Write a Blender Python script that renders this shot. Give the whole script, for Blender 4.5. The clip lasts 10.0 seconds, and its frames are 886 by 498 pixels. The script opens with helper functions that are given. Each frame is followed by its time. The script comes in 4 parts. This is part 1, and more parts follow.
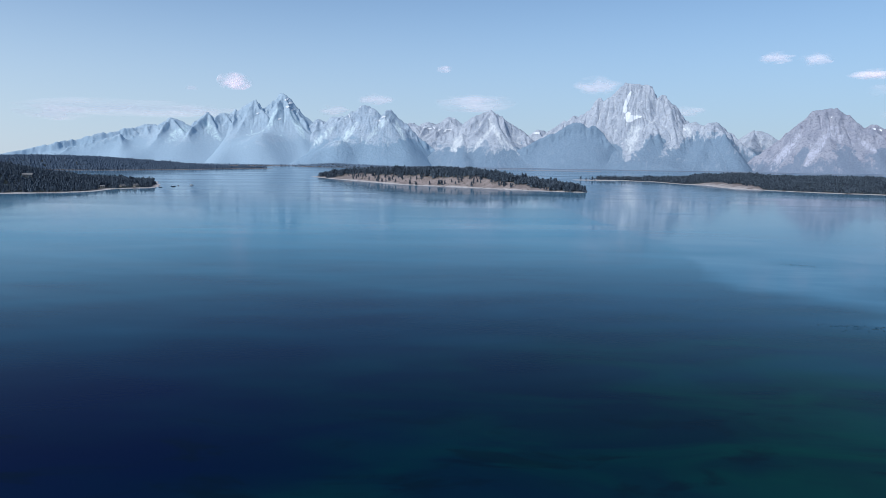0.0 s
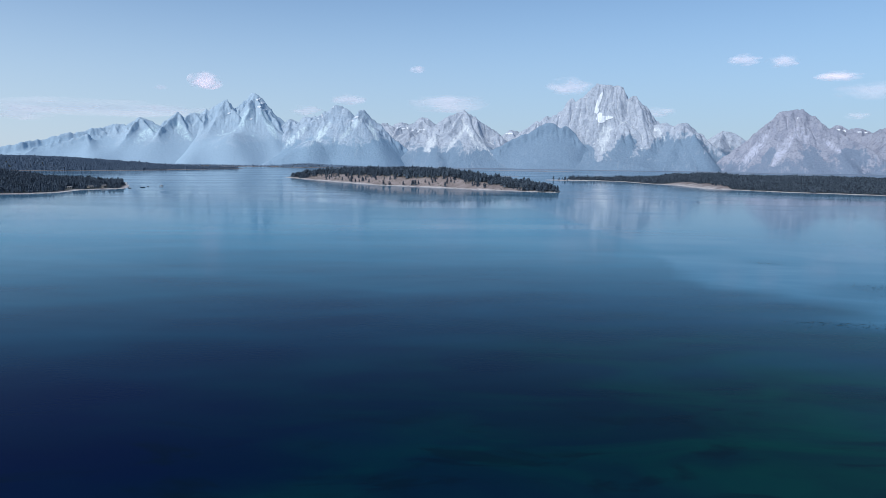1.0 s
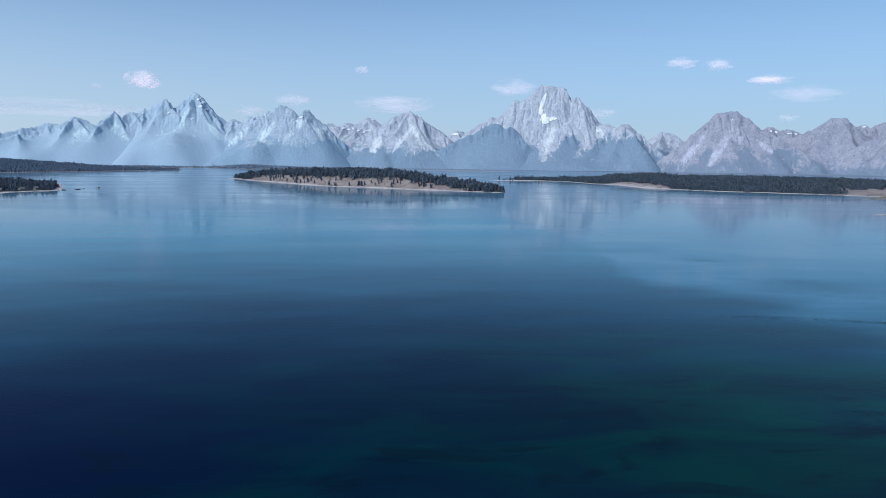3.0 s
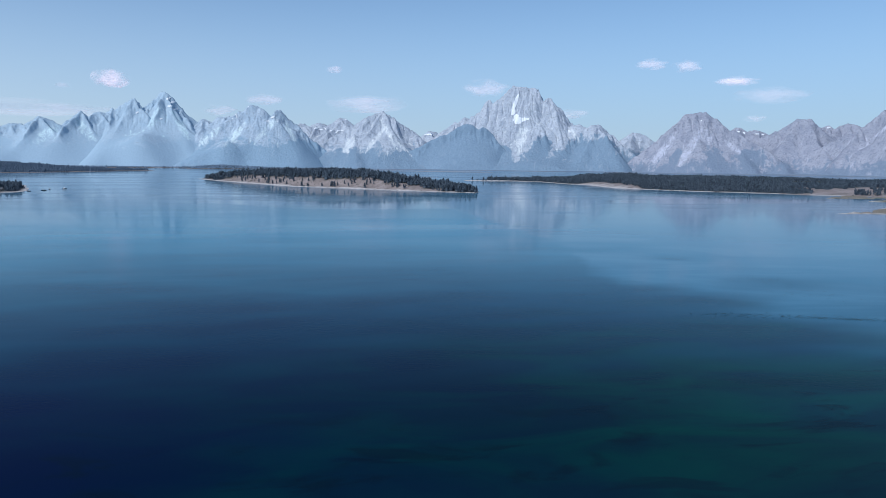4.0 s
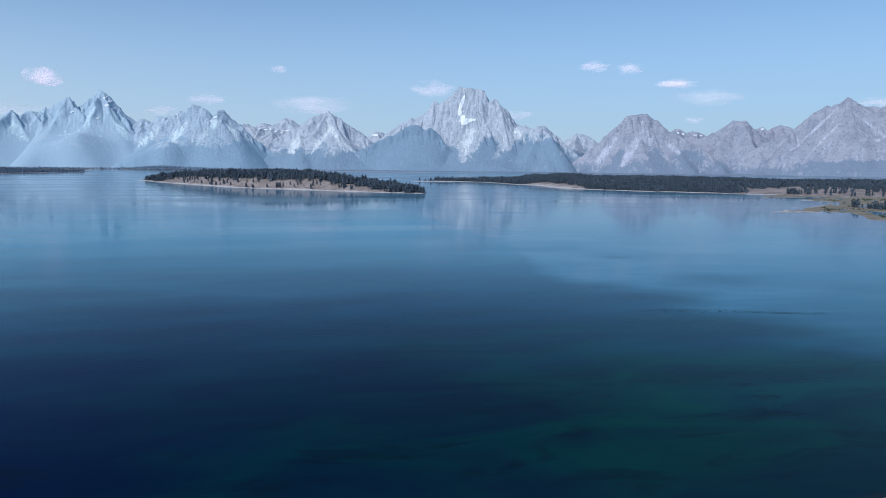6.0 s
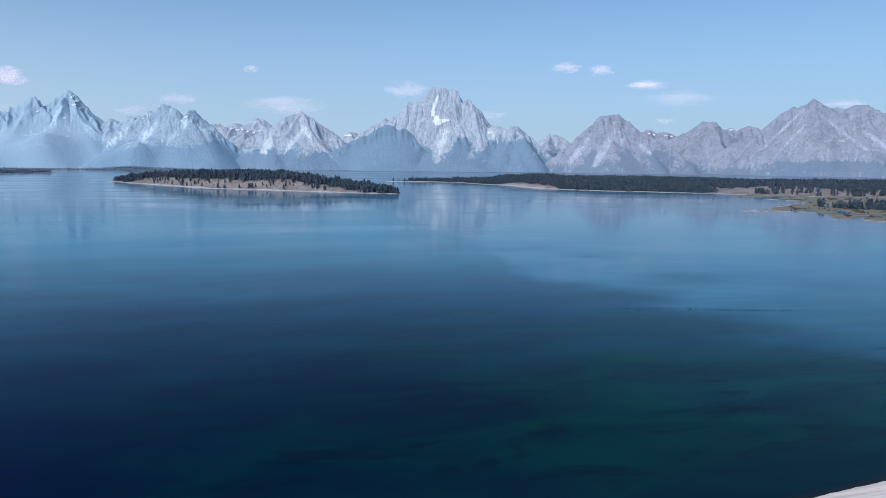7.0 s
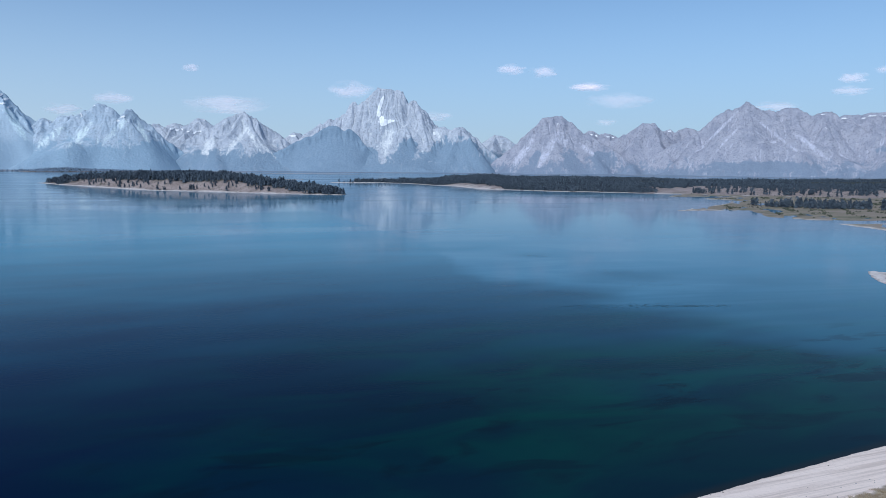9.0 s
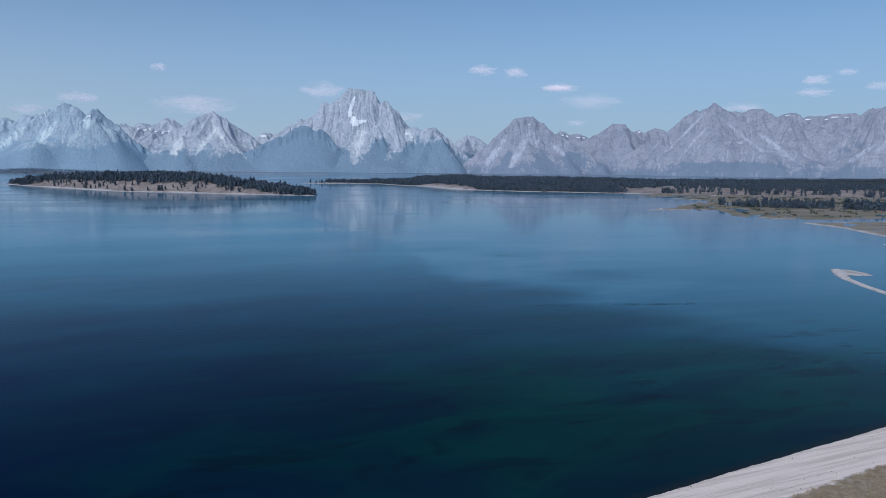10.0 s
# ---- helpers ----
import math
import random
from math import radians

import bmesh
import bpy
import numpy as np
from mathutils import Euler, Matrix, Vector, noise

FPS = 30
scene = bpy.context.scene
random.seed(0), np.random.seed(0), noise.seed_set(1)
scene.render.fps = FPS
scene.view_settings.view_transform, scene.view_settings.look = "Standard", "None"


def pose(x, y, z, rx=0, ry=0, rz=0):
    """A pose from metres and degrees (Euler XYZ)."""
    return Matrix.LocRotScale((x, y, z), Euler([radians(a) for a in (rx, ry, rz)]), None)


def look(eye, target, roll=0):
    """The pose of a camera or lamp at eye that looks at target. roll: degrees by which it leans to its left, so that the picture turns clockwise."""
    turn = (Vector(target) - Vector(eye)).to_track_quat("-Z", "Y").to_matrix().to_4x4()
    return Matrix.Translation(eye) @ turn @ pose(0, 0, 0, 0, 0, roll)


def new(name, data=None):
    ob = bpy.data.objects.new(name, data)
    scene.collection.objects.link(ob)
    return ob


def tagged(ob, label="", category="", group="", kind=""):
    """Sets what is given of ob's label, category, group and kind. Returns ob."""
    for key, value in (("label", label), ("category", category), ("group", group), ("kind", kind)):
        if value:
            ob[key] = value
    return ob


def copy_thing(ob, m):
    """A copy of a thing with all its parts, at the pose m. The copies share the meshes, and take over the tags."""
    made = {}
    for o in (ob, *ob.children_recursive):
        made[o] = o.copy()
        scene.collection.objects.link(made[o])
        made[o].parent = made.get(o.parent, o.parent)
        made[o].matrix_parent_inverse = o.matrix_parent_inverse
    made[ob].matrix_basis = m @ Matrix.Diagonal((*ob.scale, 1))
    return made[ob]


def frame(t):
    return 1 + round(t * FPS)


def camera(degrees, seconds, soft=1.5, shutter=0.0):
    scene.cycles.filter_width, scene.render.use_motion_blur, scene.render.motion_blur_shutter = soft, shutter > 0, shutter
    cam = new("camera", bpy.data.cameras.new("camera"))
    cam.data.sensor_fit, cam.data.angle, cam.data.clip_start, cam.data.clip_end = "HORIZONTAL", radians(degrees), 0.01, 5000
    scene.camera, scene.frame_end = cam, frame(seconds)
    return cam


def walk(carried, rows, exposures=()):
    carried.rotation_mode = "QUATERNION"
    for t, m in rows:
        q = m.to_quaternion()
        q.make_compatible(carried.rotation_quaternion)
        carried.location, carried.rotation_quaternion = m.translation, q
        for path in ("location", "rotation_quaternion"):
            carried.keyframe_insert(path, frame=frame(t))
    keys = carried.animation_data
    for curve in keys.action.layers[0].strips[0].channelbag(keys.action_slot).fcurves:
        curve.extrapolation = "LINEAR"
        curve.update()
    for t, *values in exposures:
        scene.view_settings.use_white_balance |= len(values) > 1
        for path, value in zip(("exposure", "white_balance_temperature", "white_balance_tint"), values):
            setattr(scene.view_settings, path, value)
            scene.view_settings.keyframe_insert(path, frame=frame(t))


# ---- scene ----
cam = camera(64.2, 10.0, soft=0.65)
# The pan: seconds, yaw; the drone drifts slowly backwards while it turns.
YAW = ((0, 0), (0.5, -1.06), (1, -2.13), (1.5, -3.22), (2, -4.3), (2.5, -5.37), (4, -8.6), (4.5, -9.66), (5, -10.74), (5.5, -11.79),
       (7, -14.95), (7.5, -16.01), (8, -17.13), (8.5, -18.17), (9, -19.28), (9.5, -20.4), (10, -21.52))
EYE_Z = 48.0


def cam_pose(t, yaw):
    place = pose(-0.033 * (t - 5), -0.498 * (t - 5), EYE_Z + 0.0058 * (t - 5))
    return place @ pose(0, 0, 0, -7.25 + 0.0522 * t, 0, yaw) @ pose(0, 0, 0, 0, -0.845 + 0.0304 * t, 0) @ pose(0, 0, 0, 90)


walk(cam, [(t, cam_pose(t, a)) for t, a in YAW], exposures=[(0, 0.13, 6170, 7), (3, 0.08, 5970, 6), (9.5, 0.05, 5900, 6), (10, -0.27, 5900, 7)])

# ---- world and sun ----
SUN_AZ, SUN_EL = -130.0, 43.0     # clockwise from +y, and above the horizon, in degrees
world = bpy.data.worlds.new("sky")
scene.world = world
world.use_nodes = True
wt = world.node_tree
sky = wt.nodes.new("ShaderNodeTexSky")
sky.sky_type = "NISHITA"
sky.sun_disc = False
sky.sun_elevation, sky.sun_rotation = radians(SUN_EL), radians(SUN_AZ)
sky.altitude, sky.air_density, sky.dust_density, sky.ozone_density = 2000, 1.0, 0.8, 1.2
wt.nodes["Background"].inputs[1].default_value = 0.125
# summer haze whitens the sky all round towards the horizon
up = wt.nodes.new("ShaderNodeSeparateXYZ")
wt.links.new(wt.nodes.new("ShaderNodeTexCoord").outputs["Generated"], up.inputs[0])
low = wt.nodes.new("ShaderNodeMapRange")
low.interpolation_type = "SMOOTHSTEP"
for i, v in enumerate((0.0, 0.26, 0.78, 0.06)):
    low.inputs[i + 1].default_value = v
wt.links.new(up.outputs[2], low.inputs[0])
hazy = wt.nodes.new("ShaderNodeMix")
hazy.data_type = "RGBA"
# the haze shines more towards the sun than away from it
sunward = wt.nodes.new("ShaderNodeVectorMath")
sunward.operation = "DOT_PRODUCT"
sunward.inputs[1].default_value = (math.sin(radians(SUN_AZ)), math.cos(radians(SUN_AZ)), 0)
wt.links.new(up.inputs[0].links[0].from_socket, sunward.inputs[0])
shine = wt.nodes.new("ShaderNodeMapRange")
for i, v in enumerate((-1.0, 0.0, 0.0, 1.0)):
    shine.inputs[i + 1].default_value = v
wt.links.new(sunward.outputs["Value"], shine.inputs[0])
glow = wt.nodes.new("ShaderNodeMix")
glow.data_type = "RGBA"
glow.inputs[6].default_value, glow.inputs[7].default_value = (2.8, 3.45, 4.85, 1.0), (4.0, 4.6, 5.6, 1.0)
wt.links.new(shine.outputs[0], glow.inputs[0])
wt.links.new(glow.outputs[2], hazy.inputs[7])
wt.links.new(low.outputs[0], hazy.inputs[0])
wt.links.new(sky.outputs[0], hazy.inputs[6])
deeper = wt.nodes.new("ShaderNodeMix")
deeper.data_type, deeper.blend_type = "RGBA", "MULTIPLY"
away = wt.nodes.new("ShaderNodeMapRange")
for i, v in enumerate((-1.0, 0.2, 1.0, 0.0)):
    away.inputs[i + 1].default_value = v
wt.links.new(sunward.outputs["Value"], away.inputs[0])
wt.links.new(away.outputs[0], deeper.inputs[0])
wt.links.new(hazy.outputs[2], deeper.inputs[6])
deeper.inputs[7].default_value = (0.84, 0.895, 0.905, 1.0)
wt.links.new(deeper.outputs[2], wt.nodes["Background"].inputs[0])
sun = new("sun", bpy.data.lights.new("sun", "SUN"))
sun.data.energy, sun.data.angle, sun.data.color = 2.35, radians(0.5), (1.0, 0.97, 0.93)
sa, se = radians(SUN_AZ), radians(SUN_EL)
sun.matrix_world = look((900 * math.sin(sa) * math.cos(se), 900 * math.cos(sa) * math.cos(se), 900 * math.sin(se)), (0, 0, 0))

# ---- numeric helpers ----
PERM = np.random.RandomState(7).permutation(512)


def perlin(x, y, seed=0):
    xi, yi = np.floor(x).astype(int), np.floor(y).astype(int)
    xf, yf = x - xi, y - yi
    u, v = xf ** 3 * (xf * (xf * 6 - 15) + 10), yf ** 3 * (yf * (yf * 6 - 15) + 10)

    def corner(ix, iy, fx, fy):
        g = PERM[(PERM[(ix + seed * 37) % 512] + iy) % 512] * (2 * math.pi / 512)
        return np.cos(g) * fx + np.sin(g) * fy
    a, b = corner(xi, yi, xf, yf), corner(xi + 1, yi, xf - 1, yf)
    c, d = corner(xi, yi + 1, xf, yf - 1), corner(xi + 1, yi + 1, xf - 1, yf - 1)
    return ((a + u * (b - a)) + v * ((c + u * (d - c)) - (a + u * (b - a)))) * 1.4


def fbm(x, y, octaves=4, seed=0):
    return sum(perlin(x * 2 ** i, y * 2 ** i, seed + i) * 0.5 ** i for i in range(octaves))


def ridged(x, y, octaves=4, seed=0):
    total, weight = 0, 1.0
    for i in range(octaves):
        n = (1 - np.abs(perlin(x * 2 ** i, y * 2 ** i, seed + i))) ** 2 * weight
        weight = np.clip(n * 1.6, 0, 1)
        total = total + n * 0.5 ** i
    return total


def smooth(a, b, x):
    t = np.clip((x - a) / (b - a), 0, 1)
    return t * t * (3 - 2 * t)


def inside_distance(x, y, poly):
    """Distance to the polygon's edge, positive inside."""
    d2, odd = np.full(x.shape, 1e18), np.zeros(x.shape, bool)
    for (ax, ay), (bx, by) in zip(poly, poly[1:] + poly[:1]):
        ex, ey = bx - ax, by - ay
        k = np.clip(((x - ax) * ex + (y - ay) * ey) / (ex * ex + ey * ey), 0, 1)
        d2 = np.minimum(d2, (x - ax - k * ex) ** 2 + (y - ay - k * ey) ** 2)
        if ey != 0:
            odd ^= ((ay > y) != (by > y)) & (x < ax + (y - ay) * ex / ey)
    return np.where(odd, 1, -1) * np.sqrt(d2)


def arc(az, r):
    return (r * math.sin(radians(az)), r * math.cos(radians(az)))


def mesh_of(name, verts, faces, smooth_shade=True):
    """A mesh from an array of vertices and an array of triangles or quads."""
    me = bpy.data.meshes.new(name)
    n, k = faces.shape
    me.vertices.add(len(verts))
    me.vertices.foreach_set("co", np.ascontiguousarray(verts, np.float32).ravel())
    me.loops.add(n * k)
    me.loops.foreach_set("vertex_index", np.ascontiguousarray(faces, np.int32).ravel())
    me.polygons.add(n)
    me.polygons.foreach_set("loop_start", np.arange(0, n * k, k, dtype=np.int32))
    me.polygons.foreach_set("use_smooth", np.full(n, smooth_shade, bool))
    me.update(calc_edges=True)
    return me


def grid_faces(rows, cols, keep=None):
    i = np.arange(rows * cols).reshape(rows, cols)
    f = np.stack([i[:-1, :-1], i[:-1, 1:], i[1:, 1:], i[1:, :-1]], -1).reshape(-1, 4)
    if keep is not None:
        k = keep.reshape(-1)
        f = f[k[f].any(1)]
    return f


def compact(verts, faces):
    used, inv = np.unique(faces, return_inverse=True)
    return verts[used], inv.reshape(faces.shape), used


def floats(me, name, values):
    a = me.attributes.new(name, "FLOAT", "POINT")
    a.data.foreach_set("value", np.ascontiguousarray(values, np.float32).ravel())


def part(name, me, material, parent=None, label=""):
    ob = new(name, me)
    if material:
        me.materials.clear()
        me.materials.append(material)
    if parent:
        ob.parent = parent
    return tagged(ob, label)


def thing(name, label, category, group="", at=(0, 0, 0)):
    ob = new(name)
    ob.location = at
    return tagged(ob, label, category, group)


# ---- material helpers ----
class Nodes:
    """Short calls to build a node material."""

    def __init__(self, name):
        self.mat = bpy.data.materials.new(name)
        self.mat.use_nodes = True
        self.tree = self.mat.node_tree
        self.bsdf = self.tree.nodes["Principled BSDF"]
        self.out = self.tree.nodes["Material Output"]

    def node(self, kind, **inputs):
        n = self.tree.nodes.new(kind)
        for key, value in inputs.items():
            self.put(n, key, value)
        return n

    def put(self, n, key, value):
        socket = n.inputs[int(key[1:])] if key[0] == "i" and key[1:].isdigit() else n.inputs[key.replace("_", " ")]
        if isinstance(value, bpy.types.NodeSocket):
            self.tree.links.new(value, socket)
        else:
            socket.default_value = value

    def position(self):
        return self.node("ShaderNodeNewGeometry").outputs["Position"]

    def split(self, vector):
        return self.node("ShaderNodeSeparateXYZ", i0=vector).outputs

    def stretch(self, vector, scale, turn=0.0):
        n = self.node("ShaderNodeMapping", Vector=vector, Scale=scale)
        n.inputs["Rotation"].default_value = (0, 0, radians(turn))
        return n.outputs[0]

    def noise(self, vector, scale, detail=4.0, rough=0.55, distortion=0.0):
        n = self.node("ShaderNodeTexNoise", Vector=vector, Scale=scale, Detail=detail, Roughness=rough, Distortion=distortion)
        return n.outputs[0]

    def math(self, op, a, b=0.0):
        n = self.tree.nodes.new("ShaderNodeMath")
        n.operation = op
        self.put(n, "i0", a)
        self.put(n, "i1", b)
        return n.outputs[0]

    def ramp(self, value, lo, hi, out_lo=0.0, out_hi=1.0):
        n = self.tree.nodes.new("ShaderNodeMapRange")
        n.interpolation_type = "SMOOTHSTEP"
        for key, v in zip(("i0", "i1", "i2", "i3", "i4"), (value, lo, hi, out_lo, out_hi)):
            self.put(n, key, v)
        return n.outputs[0]

    def mix(self, fac, a, b):
        n = self.tree.nodes.new("ShaderNodeMix")
        n.data_type = "RGBA"
        for socket, v in ((n.inputs[0], fac), (n.inputs[6], a), (n.inputs[7], b)):
            if isinstance(v, bpy.types.NodeSocket):
                self.tree.links.new(v, socket)
            else:
                socket.default_value = v if isinstance(v, float) else (*v, 1.0)
        return n.outputs[2]

    def attribute(self, name):
        n = self.tree.nodes.new("ShaderNodeAttribute")
        n.attribute_name = name
        return n.outputs["Fac"]

    def bump(self, height, strength, distance):
        return self.node("ShaderNodeBump", Height=height, Strength=strength, Distance=distance).outputs[0]

    def finish(self, color, rough=0.9, normal=None, specular=0.3):
        self.put(self.bsdf, "Base_Color", color if isinstance(color, bpy.types.NodeSocket) else (*color, 1.0))
        self.put(self.bsdf, "Roughness", rough)
        self.put(self.bsdf, "Specular_IOR_Level", specular)
        if normal is not None:
            self.put(self.bsdf, "Normal", normal)
        return self.mat


def mat_ground():
    n = Nodes("ground")
    p = n.position()
    fine, broad = n.noise(p, 0.35, 5), n.noise(p, 0.03, 4)
    z = n.split(p)[2]
    grass = n.mix(n.ramp(broad, 0.35, 0.65), (0.265, 0.215, 0.2), (0.37, 0.305, 0.285))
    grass = n.mix(n.ramp(fine, 0.52, 0.7), grass, (0.15, 0.12, 0.09))
    floor_ = n.mix(n.ramp(fine, 0.4, 0.6), (0.035, 0.045, 0.042), (0.06, 0.066, 0.058))
    c = n.mix(n.attribute("forest"), grass, floor_)
    patch = n.noise(n.stretch(p, (0.014, 0.07, 0.02), 42), 1.0, 7, 0.7, 1.2)
    green = n.mix(n.ramp(patch, 0.4, 0.5), (0.31, 0.255, 0.215), (0.26, 0.215, 0.165))
    green = n.mix(n.ramp(patch, 0.53, 0.57), green, (0.188, 0.178, 0.118))
    green = n.mix(n.ramp(patch, 0.6, 0.64), green, (0.1, 0.095, 0.075))
    green = n.mix(n.ramp(fine, 0.55, 0.75), green, (0.14, 0.135, 0.08))
    c = n.mix(n.attribute("meadow"), c, green)
    # flats at the mountains' feet, with the blue of haze in their colour
    hazy_plain = n.mix(n.ramp(n.noise(n.stretch(p, (0.004, 0.02, 0.01), 0), 1.0, 4), 0.4, 0.6), (0.17, 0.235, 0.32), (0.28, 0.33, 0.4))
    c = n.mix(n.attribute("plain"), c, hazy_plain)
    sand = n.mix(n.ramp(fine, 0.3, 0.7), (0.56, 0.5, 0.47), (0.72, 0.66, 0.625))
    c = n.mix(n.attribute("sand"), c, sand)
    # the pale strip beside the water, with drift lines along it, and dry grass behind
    lines = n.noise(n.stretch(p, (0.03, 1.1, 1.0), 7.5), 1.0, 6, 0.7)
    pale = n.mix(n.ramp(lines, 0.42, 0.62), (0.97, 0.8, 0.695), (0.74, 0.595, 0.51))
    pale = n.mix(n.ramp(n.noise(p, 2.2, 5, 0.7), 0.56, 0.75), pale, (0.66, 0.545, 0.475))
    c = n.mix(n.attribute("strip"), c, pale)
    dry = n.mix(n.ramp(n.noise(p, 0.9, 6, 0.65), 0.38, 0.62), (0.3, 0.235, 0.165), (0.44, 0.36, 0.265))
    c = n.mix(n.attribute("dry"), c, dry)
    c = n.mix(n.ramp(z, -0.35, 0.12), (0.055, 0.056, 0.054), c)
    return n.finish(c, 0.95, n.bump(n.noise(p, 0.8, 6, 0.65), 0.5, 0.25), 0.15)


def mat_water():
    n = Nodes("water")
    p = n.position()
    shoal = n.attribute("shoal")
    calm = n.attribute("calm")
    drift = n.noise(n.stretch(p, (0.0025, 0.009, 0.0025), 12), 1.0, 4, 0.5, 0.6)
    weed = n.noise(n.stretch(p, (0.022, 0.05, 0.02), -8), 1.0, 4, 0.55, 0.8)
    deep = n.mix(n.ramp(drift, 0.35, 0.65), (0.0001, 0.0052, 0.034), (0.0001, 0.0072, 0.042))
    bed = n.mix(n.ramp(weed, 0.35, 0.68), (0.0004, 0.016, 0.026), (0.0006, 0.042, 0.034))
    c = n.mix(shoal, deep, bed)
    # colour brightens with distance in place of a stronger sky reflection
    c = n.mix(n.attribute("far_tint"), c, (0.014, 0.208, 0.342))
    # darker patches paint in the deeper sky that ruffled water reflects
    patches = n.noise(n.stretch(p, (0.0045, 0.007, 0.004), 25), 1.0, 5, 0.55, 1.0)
    c = n.mix(n.math("MULTIPLY", n.ramp(patches, 0.4, 0.62, 0.0, 0.12), n.attribute("far_tint")), c, (0.0005, 0.09, 0.165))
    # farthest water is greyer, with reflected sky tone put in the colour
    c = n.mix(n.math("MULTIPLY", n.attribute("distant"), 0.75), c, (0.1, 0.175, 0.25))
    # shelf tone, with the pale sheen of still water painted in
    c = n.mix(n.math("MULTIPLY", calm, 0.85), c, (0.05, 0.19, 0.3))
    # pale wind slicks: the sheen of the sky is painted into the colour
    slick_sheen = n.noise(n.stretch(p, (0.0045, 0.012, 0.01), 14), 1.0, 5, 0.6, 0.8)
    c = n.mix(n.math("MULTIPLY", n.math("MAXIMUM", calm, n.math("MULTIPLY", n.attribute("far_tint"), 0.4)), n.ramp(slick_sheen, 0.46, 0.66, 0.0, 0.75)), c, (0.085, 0.235, 0.34))
    px, py = n.split(p)[0:2]
    off = n.math("SUBTRACT", py, n.math("ADD", n.math("MULTIPLY", px, 0.134), 69.5))
    clumps = n.noise(n.stretch(p, (0.045, 0.12, 0.05), 7), 1.0, 4, 0.55, 0.7)
    c = n.mix(n.math("MULTIPLY", n.ramp(off, 85.0, 30.0), n.ramp(clumps, 0.53, 0.66, 0.0, 0.62)), c, (0.0005, 0.007, 0.016))
    c = n.mix(n.ramp(off, 42.0, 8.0, 0.0, 0.38), c, (0.008, 0.024, 0.042))
    c = n.mix(n.ramp(off, 2.4, 0.2), c, (0.014, 0.022, 0.028))
    rip = n.math("MULTIPLY", n.ramp(drift, 0.38, 0.6), n.math("SUBTRACT", 1.0, calm))
    rough = n.math("SUBTRACT", n.math("ADD", 0.085, n.math("MULTIPLY", rip, 0.06)), n.math("MULTIPLY", n.attribute("distant"), 0.03))
    waves = n.noise(n.stretch(p, (0.5, 0.9, 0.7), 20), 1.0, 3, 0.5)
    normal = n.bump(waves, n.math("ADD", 0.012, n.math("MULTIPLY", rip, 0.03)), 0.5)
    n.put(n.bsdf, "IOR", 1.333)
    return n.finish(c, rough, normal, 0.03)


